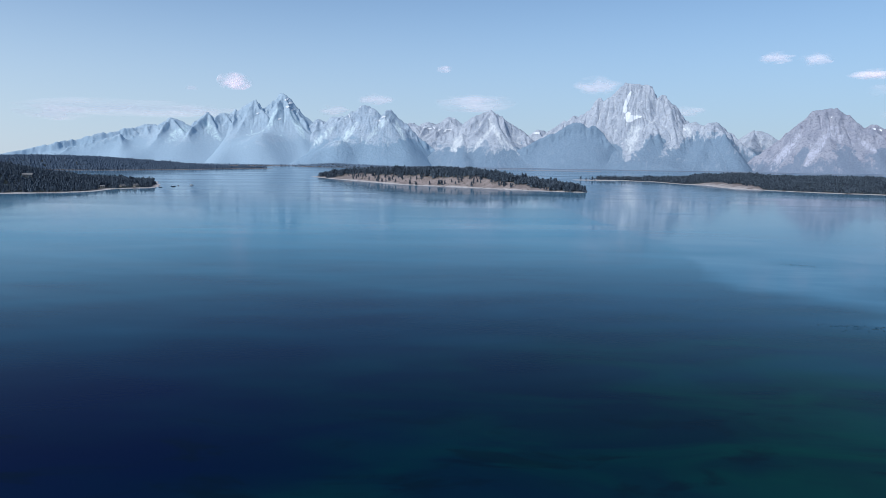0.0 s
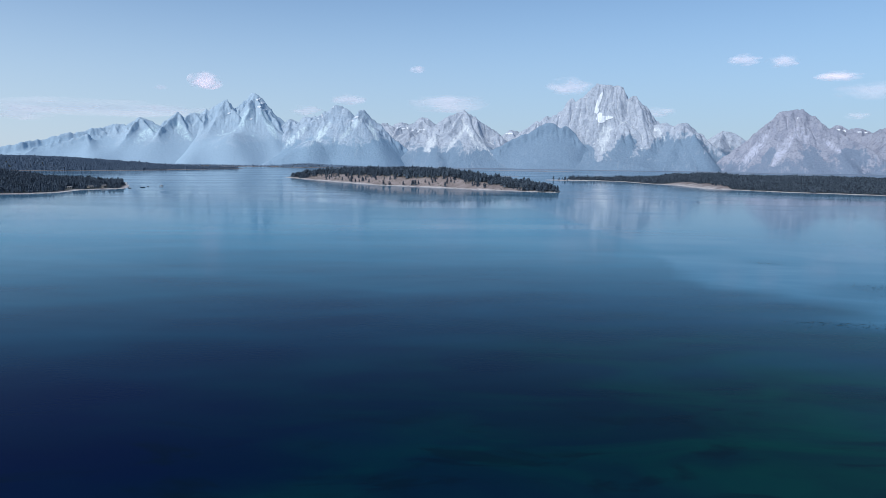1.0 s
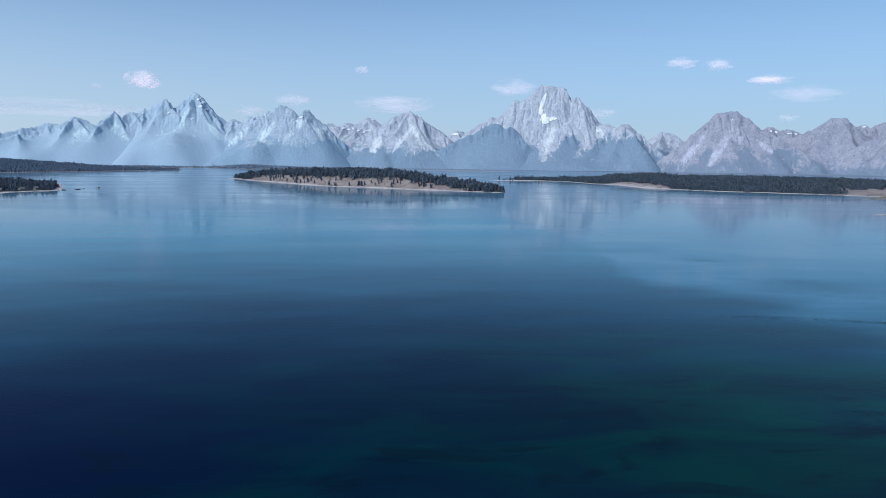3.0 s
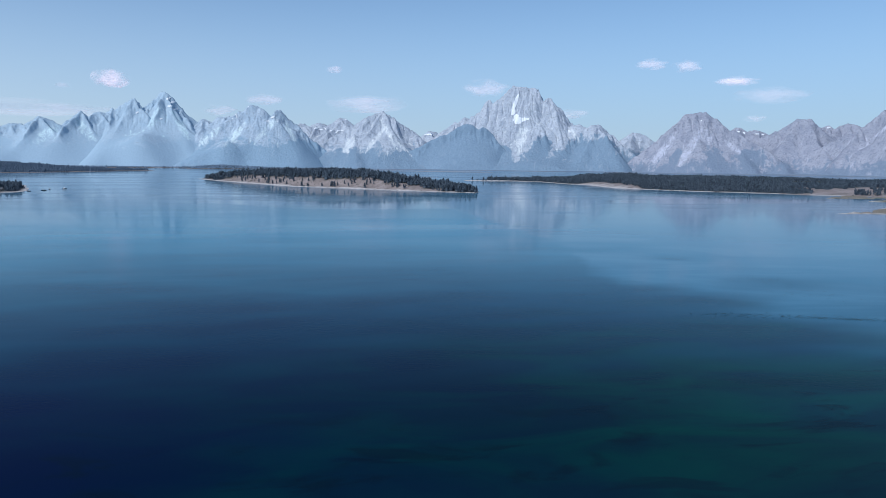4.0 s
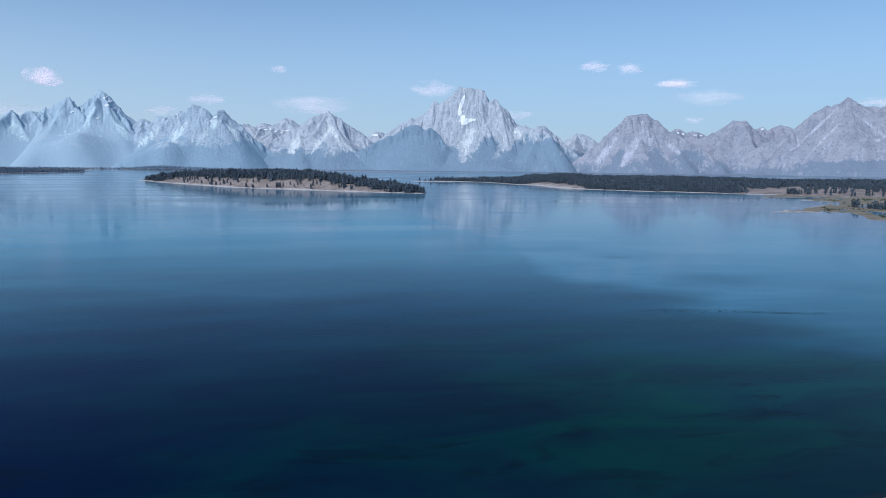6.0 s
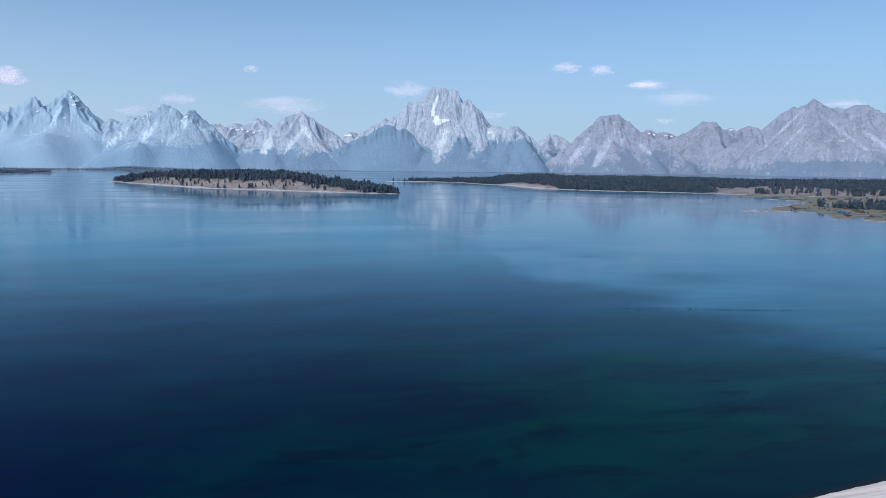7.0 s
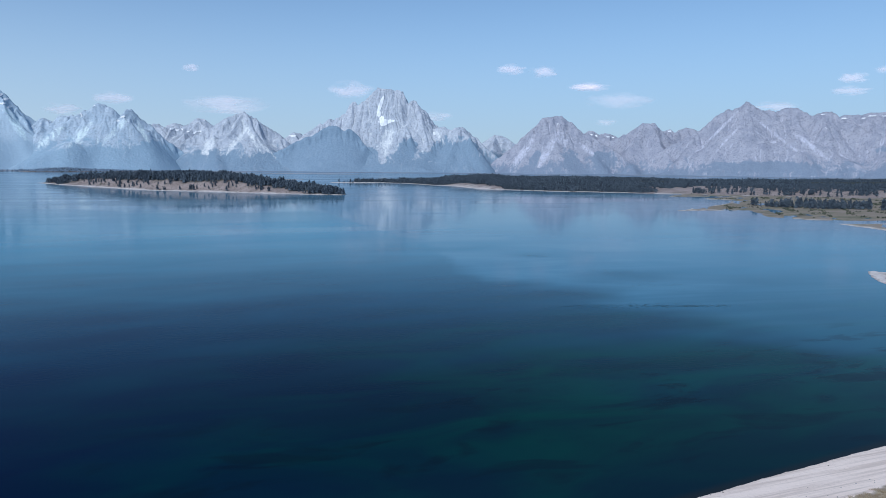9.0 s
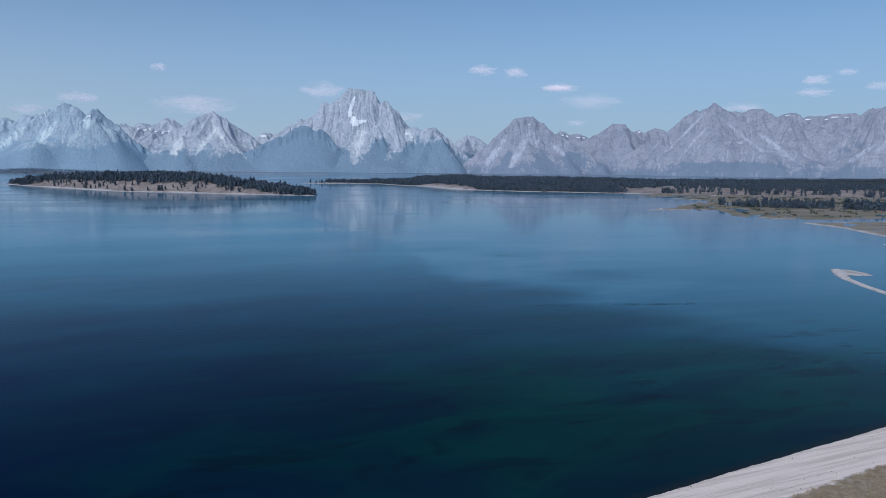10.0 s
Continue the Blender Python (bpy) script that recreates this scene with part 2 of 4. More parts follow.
def mat_mountain(name, treeline, rock, rock_dark, snow=0.66, slope=((0.2, 0.26, 0.335), (0.175, 0.23, 0.3)), relief=0.5, grain=0.85):
    """Bare rock with pale scree in gullies and fans, woods below the tree line, old snow in high hollows; bluish tones
    carry the haze.
    """
    n = Nodes(name)
    p = n.position()
    z = n.split(p)[2]
    fall = n.node("ShaderNodeCombineXYZ", X=n.attribute("across"), Y=0.0, Z=z).outputs[0]
    gully, fan = n.attribute("gully"), n.attribute("fan")
    band = n.noise(n.stretch(p, (0.012, 0.012, 0.012)), 1.0, 8, 0.68, 0.8)
    runs = n.noise(n.stretch(fall, (0.06, 0.05, 0.014)), 1.0, 6, 0.65, 0.8)
    fine = n.noise(n.stretch(p, (0.1, 0.1, 0.1)), 1.0, 7, 0.72, 0.5)
    c = n.mix(n.ramp(band, 0.38, 0.62), rock_dark, rock)
    c = n.mix(n.ramp(fine, 0.5, 0.64, 0.0, grain), c, tuple(0.64 * v for v in rock_dark))
    c = n.mix(n.ramp(n.noise(n.stretch(p, (0.16, 0.16, 0.12)), 1.0, 6, 0.75, 0.6), 0.56, 0.66, 0.0, 0.8 * grain), c, tuple(min(1.3 * v, 0.85) for v in rock))
    pale = tuple(min(1.42 * v + 0.02, 0.84) for v in rock)
    scree = n.math("MAXIMUM", n.ramp(fan, 0.15, 0.7), n.math("MULTIPLY", n.ramp(gully, 0.45, 0.95), n.ramp(runs, 0.4, 0.6)))
    scree = n.math("MAXIMUM", n.math("MULTIPLY", scree, 0.75), n.math("MULTIPLY", n.attribute("pale"), n.ramp(runs, 0.36, 0.56)))
    c = n.mix(scree, c, n.mix(n.ramp(fine, 0.4, 0.65), pale, rock))
    # woods climb the spurs and stay out of gullies, fans and cliffs
    edge = n.math("ADD", z, n.math("MULTIPLY", n.math("SUBTRACT", band, 0.5), 330.0))
    edge = n.math("ADD", edge, n.math("MULTIPLY", n.math("SUBTRACT", runs, 0.5), 150.0))
    edge = n.math("ADD", edge, n.math("MULTIPLY", scree, 40.0))
    edge = n.math("SUBTRACT", edge, n.math("MULTIPLY", n.attribute("woods"), 110.0))
    wood = n.ramp(edge, treeline + 55.0, treeline - 15.0)
    wood = n.math("MULTIPLY", wood, n.ramp(fine, 0.75, 0.55, 0.55, 1.0))
    glade = n.math("MULTIPLY", n.ramp(runs, 0.5, 0.66), n.ramp(band, 0.42, 0.6, 0.15, 0.8))
    # the woods are painted paler and bluer, as haze would show them
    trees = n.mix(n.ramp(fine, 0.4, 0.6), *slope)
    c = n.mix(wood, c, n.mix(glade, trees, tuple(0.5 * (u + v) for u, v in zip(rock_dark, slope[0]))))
    flecks = n.noise(n.stretch(p, (0.03, 0.03, 0.045)), 1.0, 3, 0.5, 0.4)
    white = n.math("MULTIPLY", n.ramp(flecks, snow, snow + 0.03), n.ramp(z, 230.0, 300.0))
    c = n.mix(white, c, (0.85, 0.87, 0.9))
    return n.finish(c, 0.92, n.bump(n.noise(p, 0.05, 8, 0.68), relief, 8.0), 0.1)


def mat_plain(name, a, b, scale, rough=0.9, bump=0.2):
    n = Nodes(name)
    p = n.node("ShaderNodeTexCoord").outputs["Object"]
    t = n.noise(p, scale, 5, 0.6)
    rnd = n.node("ShaderNodeObjectInfo").outputs["Random"]
    c = n.mix(n.ramp(n.math("ADD", t, n.math("MULTIPLY", rnd, 0.2)), 0.4, 0.75), a, b)
    return n.finish(c, rough, n.bump(t, bump, 0.1), 0.2)


def mat_needles(name, a, b):
    n = Nodes(name)
    geo = n.node("ShaderNodeNewGeometry")
    t = n.noise(geo.outputs["Position"], 0.6, 4, 0.65)
    c = n.mix(n.ramp(n.math("ADD", n.math("MULTIPLY", t, 0.6), n.math("MULTIPLY", geo.outputs["Random Per Island"], 0.5)), 0.3, 0.85), a, b)
    return n.finish(c, 0.85, None, 0.15)


def mat_cloud():
    """White vapour that thins out towards its ragged rim."""
    n = Nodes("cloud_vapour")
    tc = n.node("ShaderNodeTexCoord").outputs["Object"]
    info = n.node("ShaderNodeObjectInfo").outputs["Random"]
    x, y, z = n.split(tc)
    r2 = n.math("ADD", n.math("POWER", n.math("ABSOLUTE", x), 2.0), n.math("POWER", n.math("ABSOLUTE", n.math("ADD", z, 0.15)), 2.0))
    shift = n.node("ShaderNodeCombineXYZ", X=n.math("MULTIPLY", info, 37.0), Y=0.0, Z=n.math("MULTIPLY", info, 11.0)).outputs[0]
    v = n.node("ShaderNodeVectorMath", i0=tc, i1=shift)
    puff = n.noise(v.outputs[0], 1.5, 2, 0.5, 0.4)
    body = n.math("SUBTRACT", n.math("ADD", n.math("MULTIPLY", puff, 1.7), -0.28), n.math("MULTIPLY", r2, 0.62))
    fac = n.math("MULTIPLY", n.ramp(body, 0.0, 0.8, 0.0, 0.34), n.attribute("thick"))
    glow = n.node("ShaderNodeAddShader")
    for i, kind in enumerate(("ShaderNodeBsdfDiffuse", "ShaderNodeBsdfTranslucent")):
        n.put(glow, "i%d" % i, n.node(kind, Color=(0.86, 0.71, 0.69, 1.0)).outputs[0])
    n.put(n.out, "Surface", n.node("ShaderNodeMixShader", i0=fac, i1=n.node("ShaderNodeBsdfTransparent").outputs[0], i2=glow.outputs[0]).outputs[0])
    return n.mat


GROUND, WATER = mat_ground(), mat_water()
# bluish paleness in these colours stands for haze, strongest in the hazy granite
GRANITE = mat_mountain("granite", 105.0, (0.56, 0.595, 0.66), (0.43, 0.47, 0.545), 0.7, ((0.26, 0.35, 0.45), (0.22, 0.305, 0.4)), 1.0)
HAZE_TINTED_GRANITE = mat_mountain("haze_tinted_granite", 120.0, (0.5, 0.58, 0.67), (0.4, 0.49, 0.59), 0.68, ((0.325, 0.44, 0.55), (0.29, 0.405, 0.515)), 0.7)
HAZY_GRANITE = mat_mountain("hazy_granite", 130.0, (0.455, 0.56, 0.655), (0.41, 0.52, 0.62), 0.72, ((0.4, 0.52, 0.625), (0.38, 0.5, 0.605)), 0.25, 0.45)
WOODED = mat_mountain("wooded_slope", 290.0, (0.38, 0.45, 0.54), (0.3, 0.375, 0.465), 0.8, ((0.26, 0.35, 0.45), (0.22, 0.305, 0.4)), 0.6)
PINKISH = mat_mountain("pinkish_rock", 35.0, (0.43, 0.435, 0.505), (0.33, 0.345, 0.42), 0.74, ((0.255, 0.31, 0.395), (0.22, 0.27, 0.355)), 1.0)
SNOW = mat_plain("old_snow", (0.82, 0.84, 0.88), (0.92, 0.93, 0.95), 0.05, 0.6)
NEEDLES = mat_needles("needles", (0.03, 0.042, 0.06), (0.103, 0.13, 0.16))
# needles of the far ridges, lightened and blued step by step for haze
HAZE_NEEDLES = mat_needles("haze_needles", (0.09, 0.122, 0.17), (0.112, 0.15, 0.205))
FAR_HAZE_NEEDLES = mat_needles("far_haze_needles", (0.17, 0.23, 0.31), (0.21, 0.275, 0.36))
BARK = mat_plain("bark", (0.07, 0.05, 0.04), (0.14, 0.11, 0.09), 1.5)
VAPOUR = mat_cloud()

# ---- the plan of the land ----
HEADLAND = [(-470, 870), (-453, 918), (-459, 985), (-425, 1036), (-440, 1100), (-514, 1281), (-650, 1390), (-1000, 1500), (-1900, 1500), (-2400, 300), (-1100, 480), (-700, 705), (-523, 836)]
RIDGE_NEAR = [(-700, 2950), (-791, 2719), (-860, 2450), (-990, 2150), (-1300, 1950), (-2200, 1500), (-3600, 1600), (-3400, 3100), (-1500, 3350)]
RIDGE_FAR = [arc(-60, 3500), arc(-30, 3700), arc(-16, 3700), arc(-12, 3850), arc(-9.5, 3560), arc(-6, 3700), arc(-4, 3990), arc(0, 4080), arc(0, 4300), arc(-60, 4300)]
ISLAND = [(-333, 1775), (-250, 1598), (-187, 1491), (-131, 1394), (-81, 1307), (8, 1246), (90, 1166), (170, 1111), (218, 1088), (228, 1122), (226, 1210), (190, 1330), (110, 1450), (-10, 1570), (-140, 1680), (-290, 1790)]
RIGHT_LAND = [(385, 1850), (400, 1815), (450, 1810), (509, 1757), (529, 1605), (560, 1514), (548, 1364), (573, 1298), (640, 1210), (722, 1158), (795, 1089), (835, 1040), (1300, 620), (3800, 600), (3500, 2600), (2300, 2150), (1300, 2050), (800, 2080), (520, 1980), (410, 1920)]
SPIT = [(325, 1815), (375, 1784), (400, 1782), (456, 1806), (500, 1800), (500, 1860), (420, 1850), (345, 1835)]
MEADOW = [(835, 1065), (755, 1000), (737, 975), (850, 960), (730, 895), (760, 850), (640, 745), (508, 655), (600, 648), (536, 554), (545, 512), (565, 500), (600, 492), (700, 482), (2600, 400), (3400, 700), (2000, 1000), (1000, 1000)]
FLATS = [(549, 462), (532, 474), (522, 440), (512, 408), (482, 355), (500, 335), (560, 345), (900, 360), (2600, 300), (2600, 395), (900, 455), (600, 462)]
BAR_A = [(299, 244), (286, 231), (277, 220), (268, 204), (258, 184), (240, 150), (215, 100), (218, 98), (243, 149), (261, 183), (271, 202), (281, 218), (290, 228), (304, 243)]
BAR_B = [(299, 244), (305, 238), (304, 230), (299, 222), (291, 225), (288, 232)]
BAR_C = [(430, 316), (520, 290), (700, 262), (700, 254), (520, 281), (433, 311)]
ISLET_A = [arc(6.4, 2215), arc(7.0, 2190), arc(8.0, 2200), arc(8.2, 2225), arc(7.2, 2235)]
ISLET_B = [arc(3.5, 3560), arc(7, 3420), arc(11, 3380), arc(12.6, 3420), arc(11.5, 3600), arc(6, 3640)]
ISLET_C = [arc(-3.9, 3960), arc(0, 3700), arc(3.2, 3640), arc(4.2, 3720), arc(1, 3900)]


def shore_y(x):
    """The near shore runs almost straight past the camera."""
    return 69.5 + 0.134 * x + 0.12 * np.sin(x * 0.09) + 0.07 * np.sin(x * 0.31 + 1) + 0.05 * np.sin(x * 1.1) + 0.04 * np.sin(x * 2.3 + 2)


def land(x, y):
    """Height of the ground, and what grows on it."""
    r, az = np.hypot(x, y), np.degrees(np.arctan2(x, y))
    wob = 5 * fbm(x / 45, y / 45, 4, 3)
    far_wob = 18 * fbm(x / 160, y / 160, 3, 5)
    n1, n2 = fbm(x / 90, y / 90, 4, 11), fbm(x / 22, y / 22, 3, 21)
    z = np.full(x.shape, -9.0)
    forest, meadow, sand, strip, dry = (np.zeros(x.shape) for _ in range(5))

    def rise(d, bank=6.0):
        return np.where(d < 0, d * 0.22, np.minimum(d, bank) * 0.12)

    # island: a low hill, bare towards the water, wooded on its back
    d = inside_distance(x, y, ISLAND) + 0.6 * wob
    hill = np.interp(az, (-11, -9.5, -8, -5, -2, 0.5, 3, 5, 7, 9, 11.5), (1, 6, 12, 17, 18.5, 20, 17, 12, 8, 5, 2))
    zi = rise(d) + np.where(d > 4, hill * smooth(2, 70, d + 10 * n1) * (1 + 0.10 * n2) + 2.4 * smooth(8, 30, d) * ridged(x / 55, y / 55, 3, 87) - 1.6 * smooth(8, 30, d), 0)
    z = np.maximum(z, zi)
    on = d > 0
    forest = np.where(on, smooth(46, 57, d + 26 * n1 + 12 * n2 + 45 * smooth(5.5, 9.0, az) + 34 * smooth(-7.6, -9.6, az)), forest)
    sand = np.where(on & (d < 16), smooth(11, 5, d + 3 * n2), sand)

    # wooded headland
    d = inside_distance(x, y, HEADLAND) + wob
    hill = np.interp(az, (-60, -40, -32, -28.6, -26.8, -25, -23.1, -21.8), (40, 34, 25, 16, 11, 7, 4, 1.5))
    zh = rise(d) + np.where(d > 4, hill * smooth(0, 230, d) * (1 + 0.1 * n1), 0)
    z = np.maximum(z, zh)
    forest = np.where(d > 0, smooth(7, 13, d + 6 * n2), forest)
    sand = np.where((d > 0) & (d < 12), smooth(8, 4, d + 2 * n2), sand)

    # farther wooded ridges
    d = inside_distance(x, y, RIDGE_NEAR) + far_wob
    hill = np.interp(az, (-60, -32, -28.6, -25, -21, -17, -14), (34, 30, 34, 28, 19, 6, 2))
    z = np.maximum(z, rise(d) + np.where(d > 0, hill * smooth(0, 420, d) * (1 + 0.12 * fbm(x / 400, y / 400, 3, 9)), 0))
    forest = np.where(d > 0, smooth(8, 30, d), forest)
    d = inside_distance(x, y, RIDGE_FAR) + far_wob
    hill = np.interp(az, (-60, -25, -20, -17, -13, -10, -7, -4, 0), (22, 22, 24, 16, 22, 16, 11, 4, 0))
    z = np.maximum(z, rise(d) + np.where(d > 0, hill * smooth(0, 200, d) * (1 + 0.2 * fbm(x / 250, y / 250, 3, 9)), 0))
    forest = np.where(d > 0, smooth(5, 40, d + 20 * n1), forest)

    # long wooded point, then bare hills with woods behind
    d = inside_distance(x, y, RIGHT_LAND) + wob
    hill = np.interp(az, (12, 14.5, 17, 20, 30, 35, 38, 42, 54, 75), (0.5, 1.5, 6, 11, 11, 8, 7, 8, 8.5, 9))
    bare = smooth(35.3, 37.3, az + 2.6 * n1 + 1.2 * n2)
    zr = rise(d) + np.where(d > 4, hill * smooth(0, 230 - 70 * bare, d + 18 * n1) * (1 + 0.12 * n2) + 4.0 * smooth(5, 32, d) * smooth(18.8, 21, az) * smooth(25, 23.4, az), 0)
    z = np.maximum(z, zr)
    woods = smooth(7, 14, d + 6 * n2 - 42 * smooth(18.6, 21.5, az) * smooth(24.4, 23.6, az) * (1 + n2))
    hills = smooth(300, 316, d + 210 * n1 + 90 * n2)
    forest = np.where(d > 0, woods * (1 - bare) + hills * bare, forest)
    sand = np.where((d > 0) & (d < 40), np.maximum(smooth(9, 5, d + 2 * n2), smooth(18.6, 21.0, az) * smooth(24.4, 23.6, az) * smooth(26, 12, d + 26 * n2) * 0.55), sand)

    # low ground: spit, meadow, mud and sand
    flat_land = np.zeros(x.shape)
    for poly, top, kind, w in ((SPIT, 0.8, 1, 0.2), (ISLET_A, 0.7, 0, 0.3), (ISLET_B, 1.2, 0, 1.0), (ISLET_C, 1.2, 0, 1.0), (MEADOW, 0.75, 2, 0.8), (FLATS, 0.4, 3, 0.5), (BAR_A, 0.5, 1, 0.05), (BAR_B, 0.4, 3, 0.1), (BAR_C, 0.4, 1, 0.2)):
        d = inside_distance(x, y, poly) + w * wob
        zz = np.where(d < 0, d * 0.06, top * smooth(0, 7 if w > 0.3 else 2, d)) + (0.1 if w > 0.3 else 0.03) * n2
        if kind == 2:
            zz = zz - 1.1 * smooth(0.2, 0.42, fbm((x + y) / 110, (y - x) / 24, 4, 61)) * smooth(90, 25, d)
        if poly is FLATS:
            zz = zz - 0.7 * smooth(0.28, 0.46, fbm((x + y) / 80, (y - x) / 17, 4, 62)) * smooth(2, 14, d)
        over = (zz > z) & (d > 0)
        z = np.where(d > -60, np.maximum(z, zz), z)
        if kind == 1:
            sand = np.where(over, 1, sand)
            forest, meadow = np.where(over, 0, forest), np.where(over, 0, meadow)
        elif kind == 2:
            meadow, forest = np.where(over, 1, meadow), np.where(over, 0, forest)
            sand = np.where(over, smooth(8, 2, d + 3 * n2) * smooth(-0.15, 0.35, n1) * 0.9, sand)
        elif kind == 3:
            meadow, forest = np.where(over, 1, meadow), np.where(over, 0, forest)
            sand = np.where(over, 0.08 + 0.85 * smooth(8, 2.5, d + 4 * n2), sand)
        else:
            sand, flat_land = np.where(over, 0.25, sand), np.where(over, 1.0, flat_land)

    # the plain at the mountains' feet
    d = r - 4080 + 0.5 * far_wob
    z = np.maximum(z, np.where(d < 0, d * 0.05, 0.01 * d + 1.5 * smooth(0, 60, d)))
    forest, flat_land = np.where(d > 0, 0.0, forest), np.where(d > 0, 1.0, flat_land)

    # near shore
    d = (shore_y(x) - y) * 0.99
    zz = np.where(d < 0, d * 0.16, 0.11 * np.minimum(d, 11) + 0.05 * np.clip(d - 11, 0, 90)) + np.where(d > 11, 0.12 * n2 + 0.25 * n1, 0)
    near = (r < 320) & (d > -50)
    z = np.where(near, np.maximum(z, zz), z)
    strip = np.where(near & (d > -3), smooth(12.2, 11.2, d + 0.8 * fbm(x / 3, y / 3, 3, 33)), 0)
    dry = np.where(near & (d > 0), 1 - strip, 0)
    away = (y < shore_y(x)) & (r >= 320) & (z < 1.0) & (y < 160)
    z = np.where(away, np.maximum(z, np.clip(d * 0.05, 0, 6)), z)
    dry = np.where(away, 1, dry)
    return z, forest, meadow, sand, strip, dry, flat_land


AZ = np.radians(np.concatenate([np.arange(-180, -46, 3.0), np.arange(-46, 64, 0.2), np.arange(72, 180.1, 3.0)]))
R = np.concatenate([[0.0], np.arange(6, 60, 6.0), np.arange(60, 190, 0.9), np.arange(190, 420, 1.6), np.geomspace(420, 900, 80), np.arange(908, 1900, 8.0), np.geomspace(1910, 4985, 110)])


def build_ground():
    az, r = np.meshgrid(AZ, R)
    x, y = r * np.sin(az), r * np.cos(az)
    z, forest, meadow, sand, strip, dry, flat_land = land(x, y)
    verts = np.stack([x, y, z], -1).reshape(-1, 3)
    me = mesh_of("ground", verts, grid_faces(*x.shape))
    for name, values in (("forest", forest), ("meadow", meadow), ("sand", sand), ("strip", strip), ("dry", dry), ("plain", flat_land)):
        floats(me, name, values)
    tagged(part("ground", me, GROUND), "lake bed, sandy shores, dry slopes and meadow round the lake", "ground", kind="structure")


def build_water():
    az, r = np.meshgrid(AZ[::3], np.concatenate([[0.5], np.arange(20, 240, 1.5), np.geomspace(241, 4985, 330)]))
    x, y = r * np.sin(az), r * np.cos(az)
    d = y - shore_y(x)
    lip = fbm(x / 60, y / 25, 3, 51)
    me = mesh_of("lake_water", np.stack([x, y, 0 * x], -1).reshape(-1, 3), grid_faces(*x.shape))
    floats(me, "shoal", smooth(190, 25, d + 30 * lip) * smooth(-80, 80, x + 40 * lip))
    # masks by distance from the camera, for the painted far tones
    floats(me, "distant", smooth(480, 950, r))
    floats(me, "far_tint", smooth(120, 540, r + 25 * lip))
    # paler water along the meadow shore, with a curved rim: shelf colour plus painted still-water sheen
    rim = np.interp(np.degrees(az), (4, 10, 14, 16.5, 18.4, 20.6, 23, 27, 31, 35, 40, 52, 70), (1000, 700, 540, 470, 427, 335, 305, 300, 284, 264, 245, 200, 150))
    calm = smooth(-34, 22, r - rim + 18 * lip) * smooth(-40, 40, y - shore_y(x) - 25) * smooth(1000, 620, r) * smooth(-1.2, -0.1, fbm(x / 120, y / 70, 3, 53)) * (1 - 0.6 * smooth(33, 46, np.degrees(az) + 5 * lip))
    floats(me, "calm", calm)
    tagged(part("lake_water", me, WATER), "calm deep blue lake water with distance tint and wind streaks in its colour", "lake", kind="structure")


# ---- mountains ----
def spurs_of(peaks, seed, side_spurs):
    """Crest lines of a mountain: from each summit down both flanks and forward to its foot, with side spurs. Ends as (azimuth, depth, rise)."""
    rs = random.Random(seed)
    lines = []
    for pa, pe, left, right, pr, flat in peaks:
        deep = (4150 - pr) / 80.0
        lines += [((pa - flat, 0, pe), (pa + flat, 0, pe), pr)] if flat else []
        lines += [((pa - flat, 0, pe), (pa - flat - (pe + 1.2) / left, rs.uniform(-1.6, 0.1), -1.2), pr), ((pa + flat, 0, pe), (pa + flat + (pe + 1.2) / right, rs.uniform(-1.6, 0.1), -1.2), pr)]
        fronts = (-0.5, 0.45) if pe > 2.6 else (rs.choice((-0.3, 0.3)),)
        for aim in fronts:
            aim += rs.uniform(-0.22, 0.22)
            start = (pa + flat * rs.uniform(-1, 1), 0, pe)
            foot = (start[0] + aim * -deep * 0.8, deep * (0.95 - 0.25 * abs(aim)), rs.uniform(-1.1, -0.6))
            lines.append((start, foot, pr))
            for k in range(2, 2 + side_spurs):
                t = k / (3 + side_spurs) + rs.uniform(-0.08, 0.08)
                on = [start[i] + t * (foot[i] - start[i]) for i in range(3)]
                side = (-1 if k % 2 else 1)
                run = (0.5 + 1.0 * rs.random()) * (1 - 0.5 * t)
                lines.append((tuple(on), (on[0] + side * run * 1.1, on[1] - run * rs.uniform(0.3, 1.0), on[2] - 0.1 - run * rs.uniform(0.8, 1.2)), pr))
    return lines


def blurred(a, axis, half):
    """Running mean along one axis."""
    pad = [(0, 0), (0, 0)]
    pad[axis] = (half + 1, half)
    c = np.cumsum(np.pad(a, pad, mode="edge"), axis)
    n = 2 * half + 1
    return ((c[n:] - c[:-n]) if axis == 0 else (c[:, n:] - c[:, :-n])) / n


